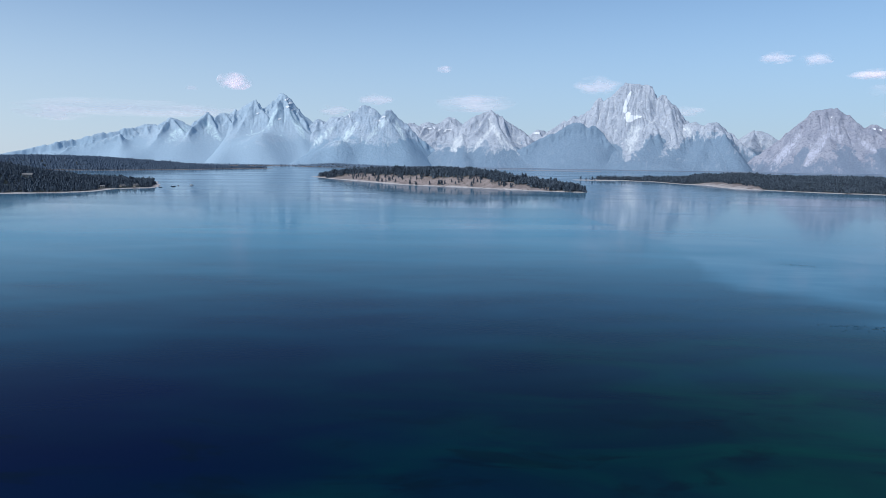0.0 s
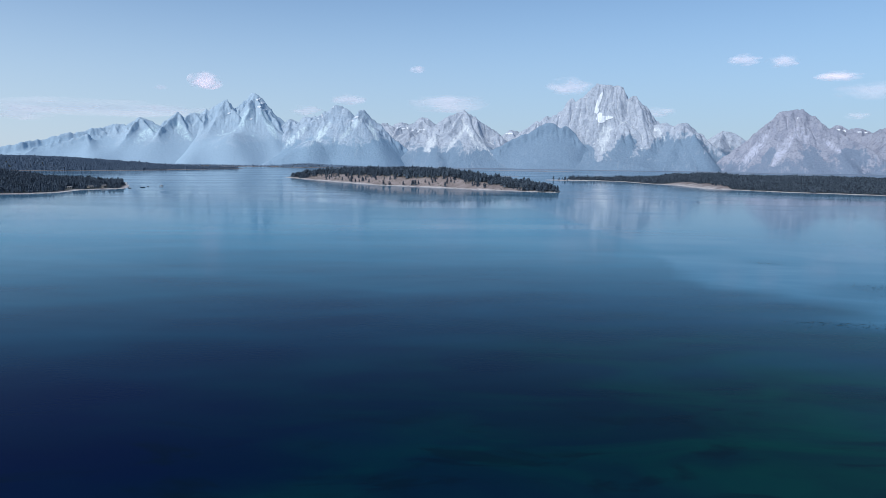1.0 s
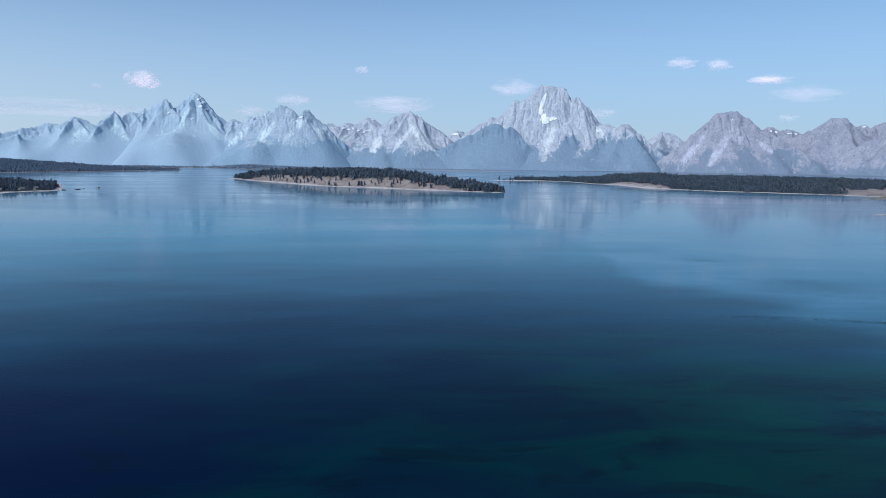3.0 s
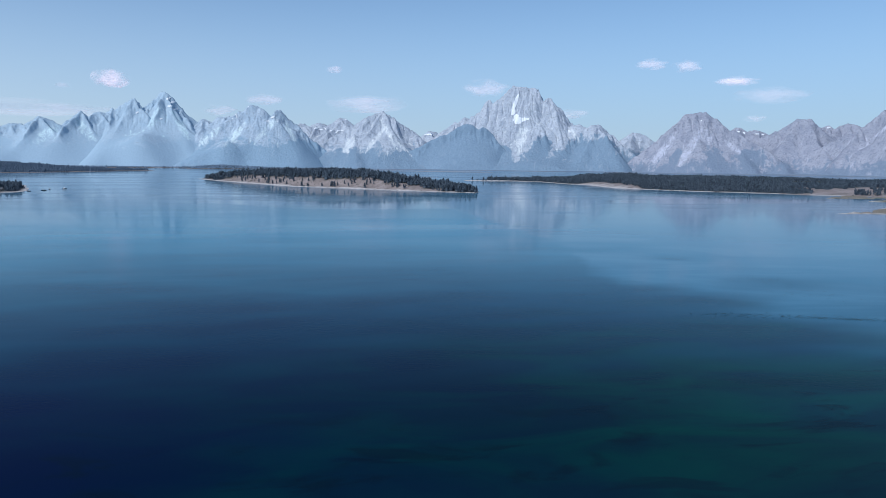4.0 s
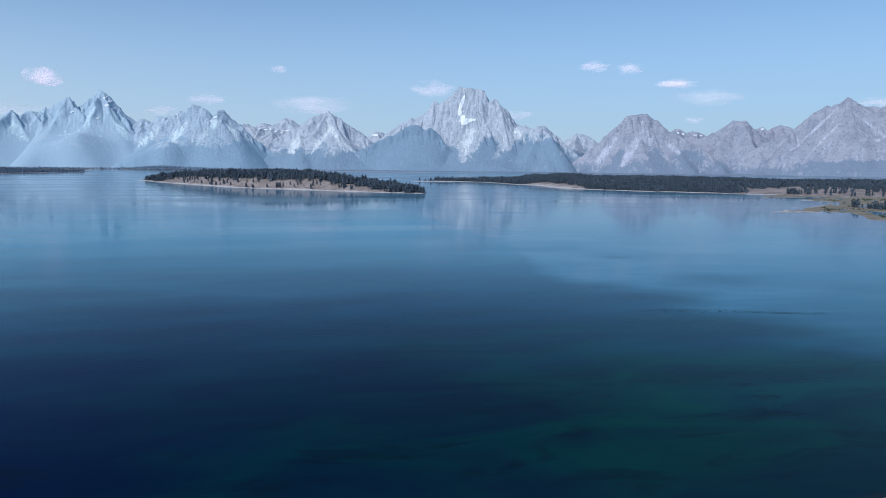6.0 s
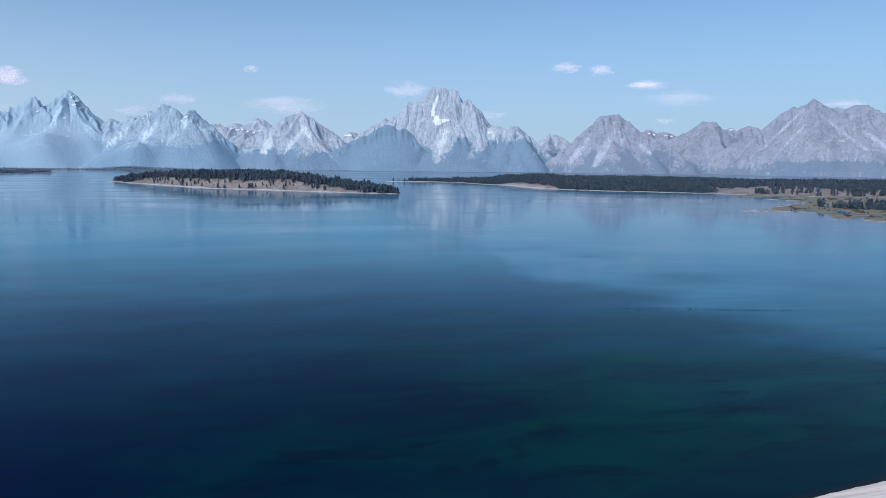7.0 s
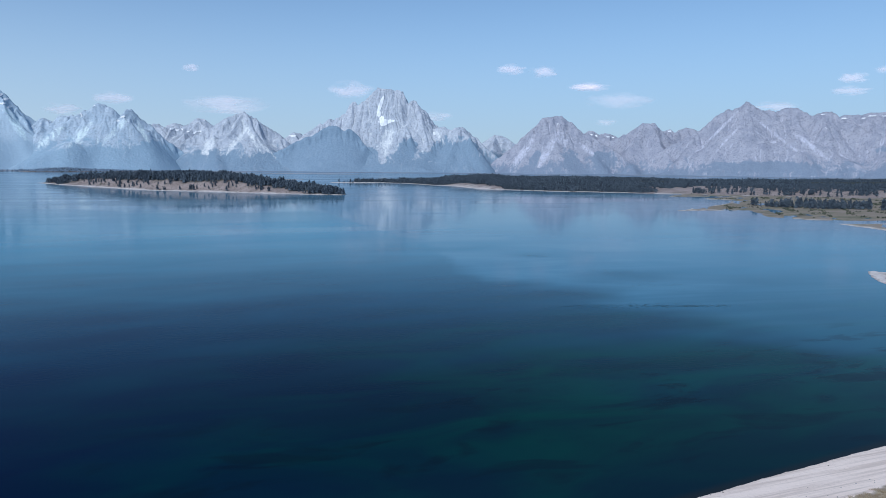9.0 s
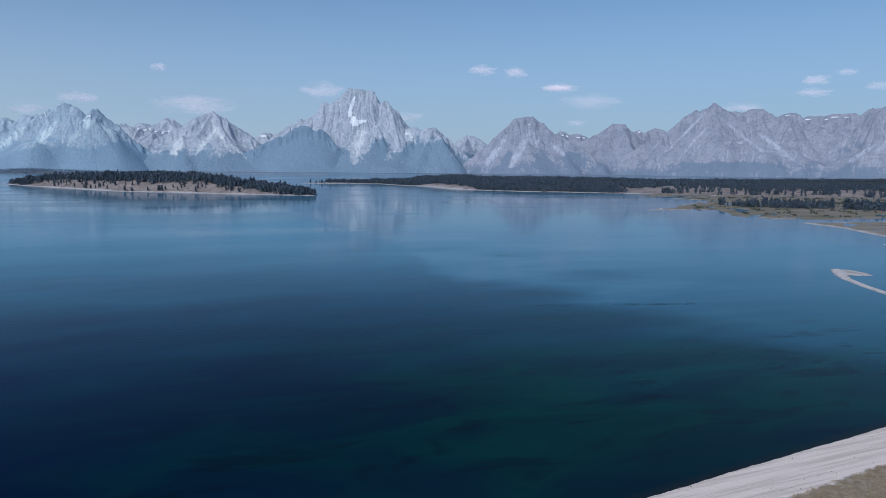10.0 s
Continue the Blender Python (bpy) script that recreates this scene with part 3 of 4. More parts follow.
def mountain_form(az, r, peaks, rough, seed):
    """Degrees above eye level over a plan of azimuth and distance: the highest of all hollow slopes that fall from the crest lines."""
    x, y = r * np.sin(np.radians(az)), r * np.cos(np.radians(az))
    wa = rough * (0.26 * fbm(x / 150, y / 150, 3, seed) + 0.07 * fbm(x / 30, y / 30, 3, seed + 3))
    wb = rough * (0.42 * fbm(x / 150, y / 150, 3, seed + 6) + 0.07 * fbm(x / 30, y / 30, 3, seed + 7))
    e, off = np.full(az.shape, -9.0), np.zeros(az.shape)
    a, b0 = az + 0.7 * wa, r / 80.0 + wb
    for (a0, d0, e0), (a1, d1, e1), pr in spurs_of(peaks, seed, 3):
        b = b0 - pr / 80.0
        ea, eb = a1 - a0, d1 - d0
        k = np.clip(((a - a0) * ea + (b - d0) * eb) / (ea * ea + eb * eb), 0, 1)
        d = np.hypot(a - a0 - k * ea, b - d0 - k * eb)
        d = np.sqrt(d * d + 0.0009) - 0.03
        c = np.minimum(d, 6.0)
        h = e0 + k * (e1 - e0) - 1.45 * c + 0.07 * c * c - 0.61 * (d - c)
        off = np.where(h > e, d, off)
        e = np.maximum(e, h)
    high = smooth(-0.8, 1.5, e) * (0.4 + 0.6 * smooth(0, 0.4, off))
    return e + rough * high * (0.34 * (ridged(x / 120, y / 120, 4, seed + 9) - 1.05) + 0.14 * (ridged(x / 38, y / 38, 3, seed + 4) - 1.0) + 0.05 * fbm(x / 16, y / 16, 3, seed + 2))


def eroded(h, seed, amount):
    """Rain running down a height map, in cells: cuts gullies, and lays down what it carried in fans below. Returns the new heights and the change."""
    rs = np.random.RandomState(seed)
    rows, cols = h.shape
    flat = h.ravel().copy()
    n = 2500

    def at(px, py):
        ix, iy = px.astype(int), py.astype(int)
        fx, fy = px - ix, py - iy
        i = iy * cols + ix
        a, b, c, d = flat[i], flat[i + 1], flat[i + cols], flat[i + cols + 1]
        return i, fx, fy, (a * (1 - fx) + b * fx) * (1 - fy) + (c * (1 - fx) + d * fx) * fy, (b - a) * (1 - fy) + (d - c) * fy, (c - a) * (1 - fx) + (d - b) * fx

    for _ in range(max(4, int(amount * h.size / n))):
        px, py = rs.uniform(1, cols - 2.01, n), rs.uniform(1, rows - 2.01, n)
        dx, dy, load = np.zeros(n), np.zeros(n), np.zeros(n)
        speed, water = np.ones(n), np.ones(n)
        for _ in range(34):
            i, fx, fy, z, gx, gy = at(px, py)
            dx, dy = dx * 0.25 - gx * 0.75, dy * 0.25 - gy * 0.75
            size = np.hypot(dx, dy) + 1e-6
            dx, dy = dx / size, dy / size
            px, py = np.clip(px + dx, 1, cols - 2.01), np.clip(py + dy, 1, rows - 2.01)
            fall = at(px, py)[3] - z
            room = np.clip(-fall, 0.02, 1.2) * np.minimum(speed, 2.5) * water * 0.9
            lay = np.where(fall > 0, np.minimum(fall, load), np.where(load > room, (load - room) * 0.25, 0))
            cut = np.where((fall <= 0) & (load <= room), np.minimum(np.minimum((room - load) * 0.1, -fall), 0.08), 0)
            change = lay - cut
            load -= change
            for k, w in ((0, (1 - fx) * (1 - fy)), (1, fx * (1 - fy)), (cols, (1 - fx) * fy), (cols + 1, fx * fy)):
                flat += np.bincount(i + k, w * change, flat.size)
            speed, water = np.sqrt(np.maximum(0.2, speed ** 2 - fall * 0.6)), water * 0.97
    out = flat.reshape(h.shape)
    out = 0.7 * out + 0.15 * blurred(out, 0, 1) + 0.15 * blurred(out, 1, 1)
    return out, out - h


def build_mountain(label, peaks, material, near=4140, far=4960, rough=1.0, seed=0, step=0.06, snow=(), depth_step=5.0, rain=0.6, haze_blur=0.45, broad=0.42, low_slope=0.9, edge=1.1, woods=(), pale=()):
    lo = max(min(p[0] - p[1] / p[2] for p in peaks) - 1, -46)
    hi = min(max(p[0] + p[1] / p[3] for p in peaks) + 1, 70)
    az, r = np.meshgrid(np.arange(lo, hi, step), np.arange(near, min(far, max(p[4] for p in peaks) + 130), depth_step))
    e = mountain_form(az, r, peaks, rough, seed)
    # the foot is smoothed into rock fans, which also softens shading like haze
    fan = blurred(blurred(e, 1, int(0.5 / step)), 0, int(40 / depth_step))
    crest = min(p[4] for p in peaks)
    e = e + (fan - e) * 0.85 * smooth(2.4, 0.4, e) * smooth(crest - 40, crest - 180, r)
    outline = e.max(0)
    # below the crest spurs are blurred into broad faces, for haze's low contrast
    face = blurred(blurred(e, 1, int(broad / step)), 0, int(80 * broad / depth_step))
    face = blurred(blurred(face, 1, int(0.6 * broad / step)), 0, int(48 * broad / depth_step))
    e = e + (face - e) * haze_blur * smooth(0.02, edge, outline[None] - e)
    z = r * np.tan(np.radians(e)) / depth_step
    z, worn = eroded(z, seed, rain)
    e = np.degrees(np.arctan(z * depth_step / r))
    soft = blurred(blurred(e, 1, int(0.3 / step)), 0, int(25 / depth_step))
    soft = blurred(blurred(soft, 1, int(0.2 / step)), 0, int(16 / depth_step))
    e = e + (soft - e) * 0.9 * smooth(low_slope + 1.4, low_slope, e) * smooth(0.2, 1.0, e.max(0)[None] - e)
    # the skyline keeps its height
    e = e + (blurred((outline - e.max(0))[None], 1, 2)) * smooth(1.2, 0.0, e.max(0)[None] - e)
    e = e - (e + 1.3) * smooth(near + 90, near + 5, r) * (e > -1.3)
    x, y = r * np.sin(np.radians(az)), r * np.cos(np.radians(az))
    z = EYE_Z + r * np.tan(np.radians(e))
    place = np.stack([x, y, z], -1)
    v, f, used = compact(place.reshape(-1, 3), grid_faces(*x.shape, keep=z > -3))
    me = mesh_of("mountain", v, f)
    floats(me, "across", (80 * az + 26 * fbm(x / 90, y / 90, 3, seed + 1)).reshape(-1)[used])
    floats(me, "gully", np.clip(-worn * depth_step / 9.0, 0, 1).reshape(-1)[used])
    floats(me, "fan", np.clip(worn * depth_step / 5.0, 0, 1).reshape(-1)[used])
    # where woods climb higher or stay lower, and where broken rock lies
    for name, spots in (("woods", woods), ("pale", pale)):
        value = np.zeros(e.shape)
        for sa_, se_, wa, we, lean, *sign in spots:
            near_by = ((az - sa_ - lean * (e - se_)) / wa) ** 2 + ((e - se_) / we) ** 2 + 0.5 * fbm(az * 2.5, e * 2.5, 3, seed + 5)
            value = value + (sign[0] if sign else 1) * smooth(1.3, 0.3, near_by)
        floats(me, name, value.reshape(-1)[used])
    ob = part("mountain", me, material)
    tagged(ob, label, "mountain", "mountain range")
    out = place / np.linalg.norm(place, axis=-1, keepdims=True)
    # only the slope that faces the lake carries the snow, not the far side of the crest
    seen = np.arange(len(e))[:, None] <= e.argmax(0)[None]
    for k, (sa_, se_, wa, we, lean) in enumerate(snow):
        near_by = ((az - sa_ - lean * (e - se_)) / wa) ** 2 + ((e - se_) / we) ** 2 < 2.5
        rows, cols = np.where(near_by & seen)
        if not len(rows):
            continue
        i, j = np.meshgrid(np.arange(max(rows.min() - 1, 0), min(rows.max() + 1, len(e) - 2), 0.34), np.arange(max(cols.min() - 1, 0), min(cols.max() + 1, e.shape[1] - 2), 0.25), indexing="ij")
        i0, j0 = i.astype(int), j.astype(int)
        fi, fj = i - i0, j - j0

        def between(a):
            w = (slice(None),) * 2 + (None,) * (a.ndim - 2)
            return (a[i0, j0] * (1 - fj)[w] + a[i0, j0 + 1] * fj[w]) * (1 - fi)[w] + (a[i0 + 1, j0] * (1 - fj)[w] + a[i0 + 1, j0 + 1] * fj[w]) * fi[w]
        fine_az, fine_e, spot = between(az), between(e), between(place - out * 3.0 + np.array((0, 0, 1.0)))
        ragged = 0.3 * fbm(fine_az * 4.5 + 9 * k, fine_e * 4.5, 3, seed + k)
        m = (((fine_az - sa_ - lean * (fine_e - se_)) / wa) ** 2 + ((fine_e - se_) / we) ** 2 + ragged < 1) & seen[i0, j0]
        f = grid_faces(*fine_az.shape)
        f = f[m.reshape(-1)[f].sum(1) > 2]
        if len(f):
            v, f, _ = compact(spot.reshape(-1, 3), f)
            part("snowfield", mesh_of("snowfield", v, f), SNOW, ob, "old white snow lying in a hollow")


def build_range():
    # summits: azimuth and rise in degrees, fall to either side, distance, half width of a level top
    build_mountain("hazy bluish mountain ridge sloping down to foothills", [(-22, 2.4, 0.25, 0.8, 4700, 0), (-20.9, 2.85, 0.7, 0.5, 4680, 0.1), (-18.3, 3.3, 0.85, 0.8, 4700, 0), (-17, 3.25, 0.8, 0.8, 4720, 0.4), (-24.5, 1.5, 0.3, 0.5, 4600, 0)], HAZY_GRANITE, rough=0.8, seed=3, rain=0.4, haze_blur=0.93, broad=1.1, low_slope=1.2, edge=1.6, pale=((-20.5, 1.6, 0.5, 0.7, 0.8), (-18.0, 1.8, 0.4, 0.9, -0.6)))
    build_mountain("tall jagged granite peak with snow streaks, pale in haze", [(-16.2, 3.5, 0.7, 0.7, 4740, 0), (-14.75, 4.27, 0.75, 1.1, 4740, 0.1), (-13.6, 4.0, 0.9, 0.9, 4760, 0.1), (-12.74, 5.0, 1.5, 1.05, 4760, 0.05), (-11.5, 3.65, 0.8, 0.85, 4720, 0), (-14.3, 2.6, 0.6, 0.6, 4450, 0)], HAZY_GRANITE, rough=1.0, seed=17, rain=0.45, haze_blur=0.88, broad=1.0, low_slope=1.6, edge=1.6, snow=((-12.45, 4.4, 0.12, 0.12, 1.0), (-12.15, 4.15, 0.16, 0.11, 0.9), (-12.35, 3.85, 0.2, 0.07, 0.9), (-11.95, 3.65, 0.15, 0.09, 0.7), (-17.3, 2.0, 0.2, 0.07, 1.5), (-14.6, 3.3, 0.12, 0.09, 1.0), (-13.0, 2.9, 0.1, 0.07, 0.8)), pale=((-11.6, 2.4, 0.3, 1.0, -0.5), (-13.4, 3.0, 0.3, 0.9, 0.5)))
    build_mountain("broad craggy grey mountain with two summits", [(-9.8, 3.05, 0.75, 0.9, 4640, 0.1), (-8.5, 3.25, 0.8, 0.9, 4600, 0.4), (-7.3, 3.75, 0.75, 0.9, 4560, 0.1), (-6.25, 4.12, 0.8, 1.0, 4540, 0.35), (-4.45, 3.82, 1.0, 0.88, 4500, 0.15), (-8.5, 1.9, 0.55, 0.6, 4330, 0)], HAZE_TINTED_GRANITE, rough=1.0, seed=31, haze_blur=0.7, broad=0.8, low_slope=1.4, snow=((-4.9, 3.25, 0.16, 0.10, 0.9), (-7.6, 3.3, 0.07, 0.2, -0.3)), pale=((-5.4, 2.3, 0.3, 1.0, 0.9), (-7.8, 1.8, 0.35, 1.0, 0.8), (-9.6, 1.6, 0.4, 0.9, 0.9), (-3.6, 2.2, 0.2, 1.2, -0.5)), woods=((-3.0, 0.6, 1.6, 1.0, 0.0), (-6.5, 0.4, 1.5, 0.7, 0.0)))
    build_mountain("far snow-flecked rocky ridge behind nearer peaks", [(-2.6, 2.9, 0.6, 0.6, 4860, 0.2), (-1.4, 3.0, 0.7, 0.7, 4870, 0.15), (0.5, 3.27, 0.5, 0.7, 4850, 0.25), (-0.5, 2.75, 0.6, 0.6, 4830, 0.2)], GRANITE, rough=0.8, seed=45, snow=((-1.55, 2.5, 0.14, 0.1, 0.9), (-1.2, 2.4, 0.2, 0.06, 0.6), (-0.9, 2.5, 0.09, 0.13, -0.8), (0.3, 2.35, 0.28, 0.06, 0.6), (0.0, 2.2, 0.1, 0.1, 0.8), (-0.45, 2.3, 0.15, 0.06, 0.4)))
    build_mountain("steep pyramid-shaped granite peak with pale gullies", [(3.62, 3.97, 0.55, 0.65, 4620, 0), (2.4, 3.35, 0.62, 0.6, 4640, 0.1), (4.5, 3.55, 0.7, 0.8, 4610, 0), (6.2, 2.15, 0.7, 0.64, 4560, 0.1), (1.4, 2.2, 0.62, 0.6, 4480, 0), (4.0, 2.3, 0.6, 0.6, 4400, 0)], GRANITE, rough=1.0, seed=57, haze_blur=0.6, broad=0.6, pale=((4.2, 2.0, 0.2, 1.4, -0.55), (3.0, 1.6, 0.25, 1.2, 0.8), (5.2, 1.2, 0.2, 1.0, -0.9), (1.0, 1.2, 0.5, 0.7, 0.5)))
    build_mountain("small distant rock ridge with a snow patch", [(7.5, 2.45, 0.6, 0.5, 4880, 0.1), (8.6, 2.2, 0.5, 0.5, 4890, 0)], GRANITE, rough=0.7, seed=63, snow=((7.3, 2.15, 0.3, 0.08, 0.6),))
    build_mountain("rounded dark forested mountain shoulder", [(10.5, 2.98, 0.5, 0.8, 4400, 0.3), (11.7, 2.72, 0.6, 1.0, 4390, 0.15), (9.7, 2.72, 0.6, 0.8, 4400, 0.1), (8.6, 2.15, 0.55, 0.6, 4390, 0.1)], WOODED, rough=0.7, seed=71, haze_blur=0.75, broad=0.9, low_slope=1.2, pale=((9.6, 1.5, 0.3, 0.8, 0.6), (11.4, 1.3, 0.25, 0.9, -0.6), (10.3, 0.9, 0.3, 0.6, 0.2)))
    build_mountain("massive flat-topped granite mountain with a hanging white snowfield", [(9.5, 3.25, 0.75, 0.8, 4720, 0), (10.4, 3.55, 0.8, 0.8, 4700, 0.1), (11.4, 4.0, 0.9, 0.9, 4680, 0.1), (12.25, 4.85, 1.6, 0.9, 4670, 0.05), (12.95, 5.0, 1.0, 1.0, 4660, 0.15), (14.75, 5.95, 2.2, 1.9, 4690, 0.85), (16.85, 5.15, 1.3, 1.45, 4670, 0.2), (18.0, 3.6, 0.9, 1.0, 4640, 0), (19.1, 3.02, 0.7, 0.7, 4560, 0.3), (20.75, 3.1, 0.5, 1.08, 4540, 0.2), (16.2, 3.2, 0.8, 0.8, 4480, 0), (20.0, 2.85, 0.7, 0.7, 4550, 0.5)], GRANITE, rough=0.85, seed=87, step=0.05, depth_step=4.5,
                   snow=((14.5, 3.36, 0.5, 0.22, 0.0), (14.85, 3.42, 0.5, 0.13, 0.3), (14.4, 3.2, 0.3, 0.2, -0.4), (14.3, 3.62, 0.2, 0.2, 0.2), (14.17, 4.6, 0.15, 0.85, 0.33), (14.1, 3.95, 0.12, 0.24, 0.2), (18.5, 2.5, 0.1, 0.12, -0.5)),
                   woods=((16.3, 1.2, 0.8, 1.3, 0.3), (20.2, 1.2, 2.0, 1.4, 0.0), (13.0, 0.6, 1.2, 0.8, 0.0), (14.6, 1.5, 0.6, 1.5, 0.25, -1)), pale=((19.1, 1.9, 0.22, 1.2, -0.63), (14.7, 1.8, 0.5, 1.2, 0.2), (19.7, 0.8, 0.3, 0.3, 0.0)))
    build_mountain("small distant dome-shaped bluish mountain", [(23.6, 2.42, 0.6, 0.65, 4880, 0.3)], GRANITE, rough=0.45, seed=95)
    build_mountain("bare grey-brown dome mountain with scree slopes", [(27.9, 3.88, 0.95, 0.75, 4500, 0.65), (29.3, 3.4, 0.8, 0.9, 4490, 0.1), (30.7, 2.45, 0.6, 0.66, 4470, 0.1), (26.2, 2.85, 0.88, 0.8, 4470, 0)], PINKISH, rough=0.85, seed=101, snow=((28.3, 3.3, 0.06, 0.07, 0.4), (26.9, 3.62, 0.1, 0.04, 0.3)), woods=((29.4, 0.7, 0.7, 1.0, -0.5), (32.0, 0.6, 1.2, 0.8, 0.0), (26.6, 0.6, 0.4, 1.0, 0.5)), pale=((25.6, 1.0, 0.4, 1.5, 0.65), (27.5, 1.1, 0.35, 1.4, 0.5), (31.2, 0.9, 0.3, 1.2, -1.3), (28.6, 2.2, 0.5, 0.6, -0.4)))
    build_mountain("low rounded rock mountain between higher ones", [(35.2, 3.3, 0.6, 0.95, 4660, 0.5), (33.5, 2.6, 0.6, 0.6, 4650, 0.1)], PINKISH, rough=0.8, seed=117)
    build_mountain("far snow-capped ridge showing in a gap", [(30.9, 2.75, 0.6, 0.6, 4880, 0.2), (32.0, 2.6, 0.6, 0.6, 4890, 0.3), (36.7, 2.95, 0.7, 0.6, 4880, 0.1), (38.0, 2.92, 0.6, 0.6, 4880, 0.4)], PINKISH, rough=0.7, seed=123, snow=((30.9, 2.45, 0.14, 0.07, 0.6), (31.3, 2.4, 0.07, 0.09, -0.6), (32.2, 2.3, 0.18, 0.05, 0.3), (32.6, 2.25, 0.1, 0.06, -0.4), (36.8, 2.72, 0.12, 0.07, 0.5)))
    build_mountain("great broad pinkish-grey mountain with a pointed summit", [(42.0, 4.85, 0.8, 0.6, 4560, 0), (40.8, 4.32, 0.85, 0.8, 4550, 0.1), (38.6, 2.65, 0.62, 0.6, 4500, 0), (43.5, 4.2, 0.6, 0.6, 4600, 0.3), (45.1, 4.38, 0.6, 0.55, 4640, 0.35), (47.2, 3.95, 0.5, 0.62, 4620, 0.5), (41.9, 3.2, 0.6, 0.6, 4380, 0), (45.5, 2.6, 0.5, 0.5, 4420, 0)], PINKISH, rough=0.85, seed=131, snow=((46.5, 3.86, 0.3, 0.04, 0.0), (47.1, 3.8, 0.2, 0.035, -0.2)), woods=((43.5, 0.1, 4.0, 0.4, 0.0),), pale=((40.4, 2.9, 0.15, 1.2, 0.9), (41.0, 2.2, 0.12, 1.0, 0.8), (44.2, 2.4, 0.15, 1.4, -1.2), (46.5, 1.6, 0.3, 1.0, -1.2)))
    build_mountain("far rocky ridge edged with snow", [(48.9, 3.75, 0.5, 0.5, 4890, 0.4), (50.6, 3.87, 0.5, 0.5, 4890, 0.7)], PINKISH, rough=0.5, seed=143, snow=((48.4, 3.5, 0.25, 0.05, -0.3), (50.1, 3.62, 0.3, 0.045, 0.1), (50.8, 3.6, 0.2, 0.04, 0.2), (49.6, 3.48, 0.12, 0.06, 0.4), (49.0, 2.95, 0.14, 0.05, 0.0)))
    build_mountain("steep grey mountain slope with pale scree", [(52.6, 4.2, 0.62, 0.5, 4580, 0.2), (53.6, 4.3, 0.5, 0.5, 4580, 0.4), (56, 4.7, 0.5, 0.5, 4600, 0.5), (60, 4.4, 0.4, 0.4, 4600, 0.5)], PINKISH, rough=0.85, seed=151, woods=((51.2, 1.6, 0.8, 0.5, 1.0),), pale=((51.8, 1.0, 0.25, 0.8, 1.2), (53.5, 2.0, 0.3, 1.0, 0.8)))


# ---- clouds ----
def build_cloud(az, el, wide, high, density, dist=4960):
    """A flattened puff of vapour, ragged below."""
    u, v = np.meshgrid(np.linspace(0, 2 * math.pi, 33)[:-1], np.linspace(0.02, math.pi - 0.02, 13))
    bump = 1 + 0.12 * np.sin(3 * u + az) * np.sin(2 * v)
    x, y, z = np.sin(v) * np.cos(u) * bump, np.sin(v) * np.sin(u) * 0.3, np.cos(v) * bump
    i = np.arange(u.size).reshape(u.shape)
    j = np.roll(i, -1, 1)
    f = np.stack([i[:-1], j[:-1], j[1:], i[1:]], -1).reshape(-1, 4)
    me = mesh_of("cloud", np.stack([x, y, z], -1).reshape(-1, 3), f)
    floats(me, "thick", np.full(u.size, density))
    ob = part("cloud", me, VAPOUR)
    px, py = arc(az, dist)
    k = dist * math.radians(1)
    ob.matrix_world = pose(px, py, EYE_Z + dist * math.tan(radians(el)), 0, 0, -az) @ Matrix.Diagonal((wide * k, 0.4 * wide * k, high * k, 1))
    tagged(ob, "small soft white fair-weather cloud", "cloud", "clouds", kind="stuff")

build_ground()
build_water()
build_range()
# ---- conifers ----
def conifer(rng, height, tiers, spokes, width):
    """Crown of drooping jagged skirts that thin out to a tip, each with its own gaps and tilt."""
    verts, faces = [], []
    for k in range(tiers):
        f = k / tiers
        z0 = height * (0.1 + 0.86 * f)
        rad = width * height * (1 - f) ** 0.85 * rng.uniform(0.75, 1.2) + 0.12
        top = min(height, z0 + height * 1.5 / tiers + 0.25 * rad)
        cx, cy = rng.uniform(-0.1, 0.1), rng.uniform(-0.1, 0.1)
        turn = rng.uniform(0, 6.28)
        tip = len(verts)
        verts.append((cx, cy, top))
        for i in range(spokes):
            a = turn + i * 2 * math.pi / spokes
            out = rad * (rng.uniform(0.8, 1.25) if i % 2 == 0 else rng.uniform(0.3, 0.55))
            verts.append((cx + out * math.cos(a), cy + out * math.sin(a), z0 - (0.12 if i % 2 == 0 else -0.15) * rad * rng.uniform(0.5, 1.5)))
        faces += [(tip, tip + 1 + i, tip + 1 + (i + 1) % spokes) for i in range(spokes)]
    return np.array(verts), np.array(faces)


def trunk_mesh(height):
    bm = bmesh.new()
    bmesh.ops.create_cone(bm, segments=6, radius1=0.022 * height, radius2=0.006 * height, depth=height * 0.7, cap_ends=False)
    bmesh.ops.translate(bm, verts=bm.verts, vec=(0, 0, height * 0.35 - 0.3))
    me = bpy.data.meshes.new("trunk")
    bm.to_mesh(me)
    bm.free()
    return me


rng = random.Random(5)
FULL = [conifer(rng, 1.0, 9, 12, w) for w in (0.16, 0.14, 0.18, 0.12)]
LIGHT = [conifer(rng, 1.0, 4, 8, w) for w in (0.17, 0.14, 0.19, 0.125, 0.16)]

NARROW = [conifer(rng, 1.0, 8, 9, w) for w in (0.085, 0.1, 0.075, 0.115)]
CANOPY = [conifer(random.Random(9 + k), 1.0, 2, 8, w) for k, w in enumerate((0.5, 0.62, 0.42))]


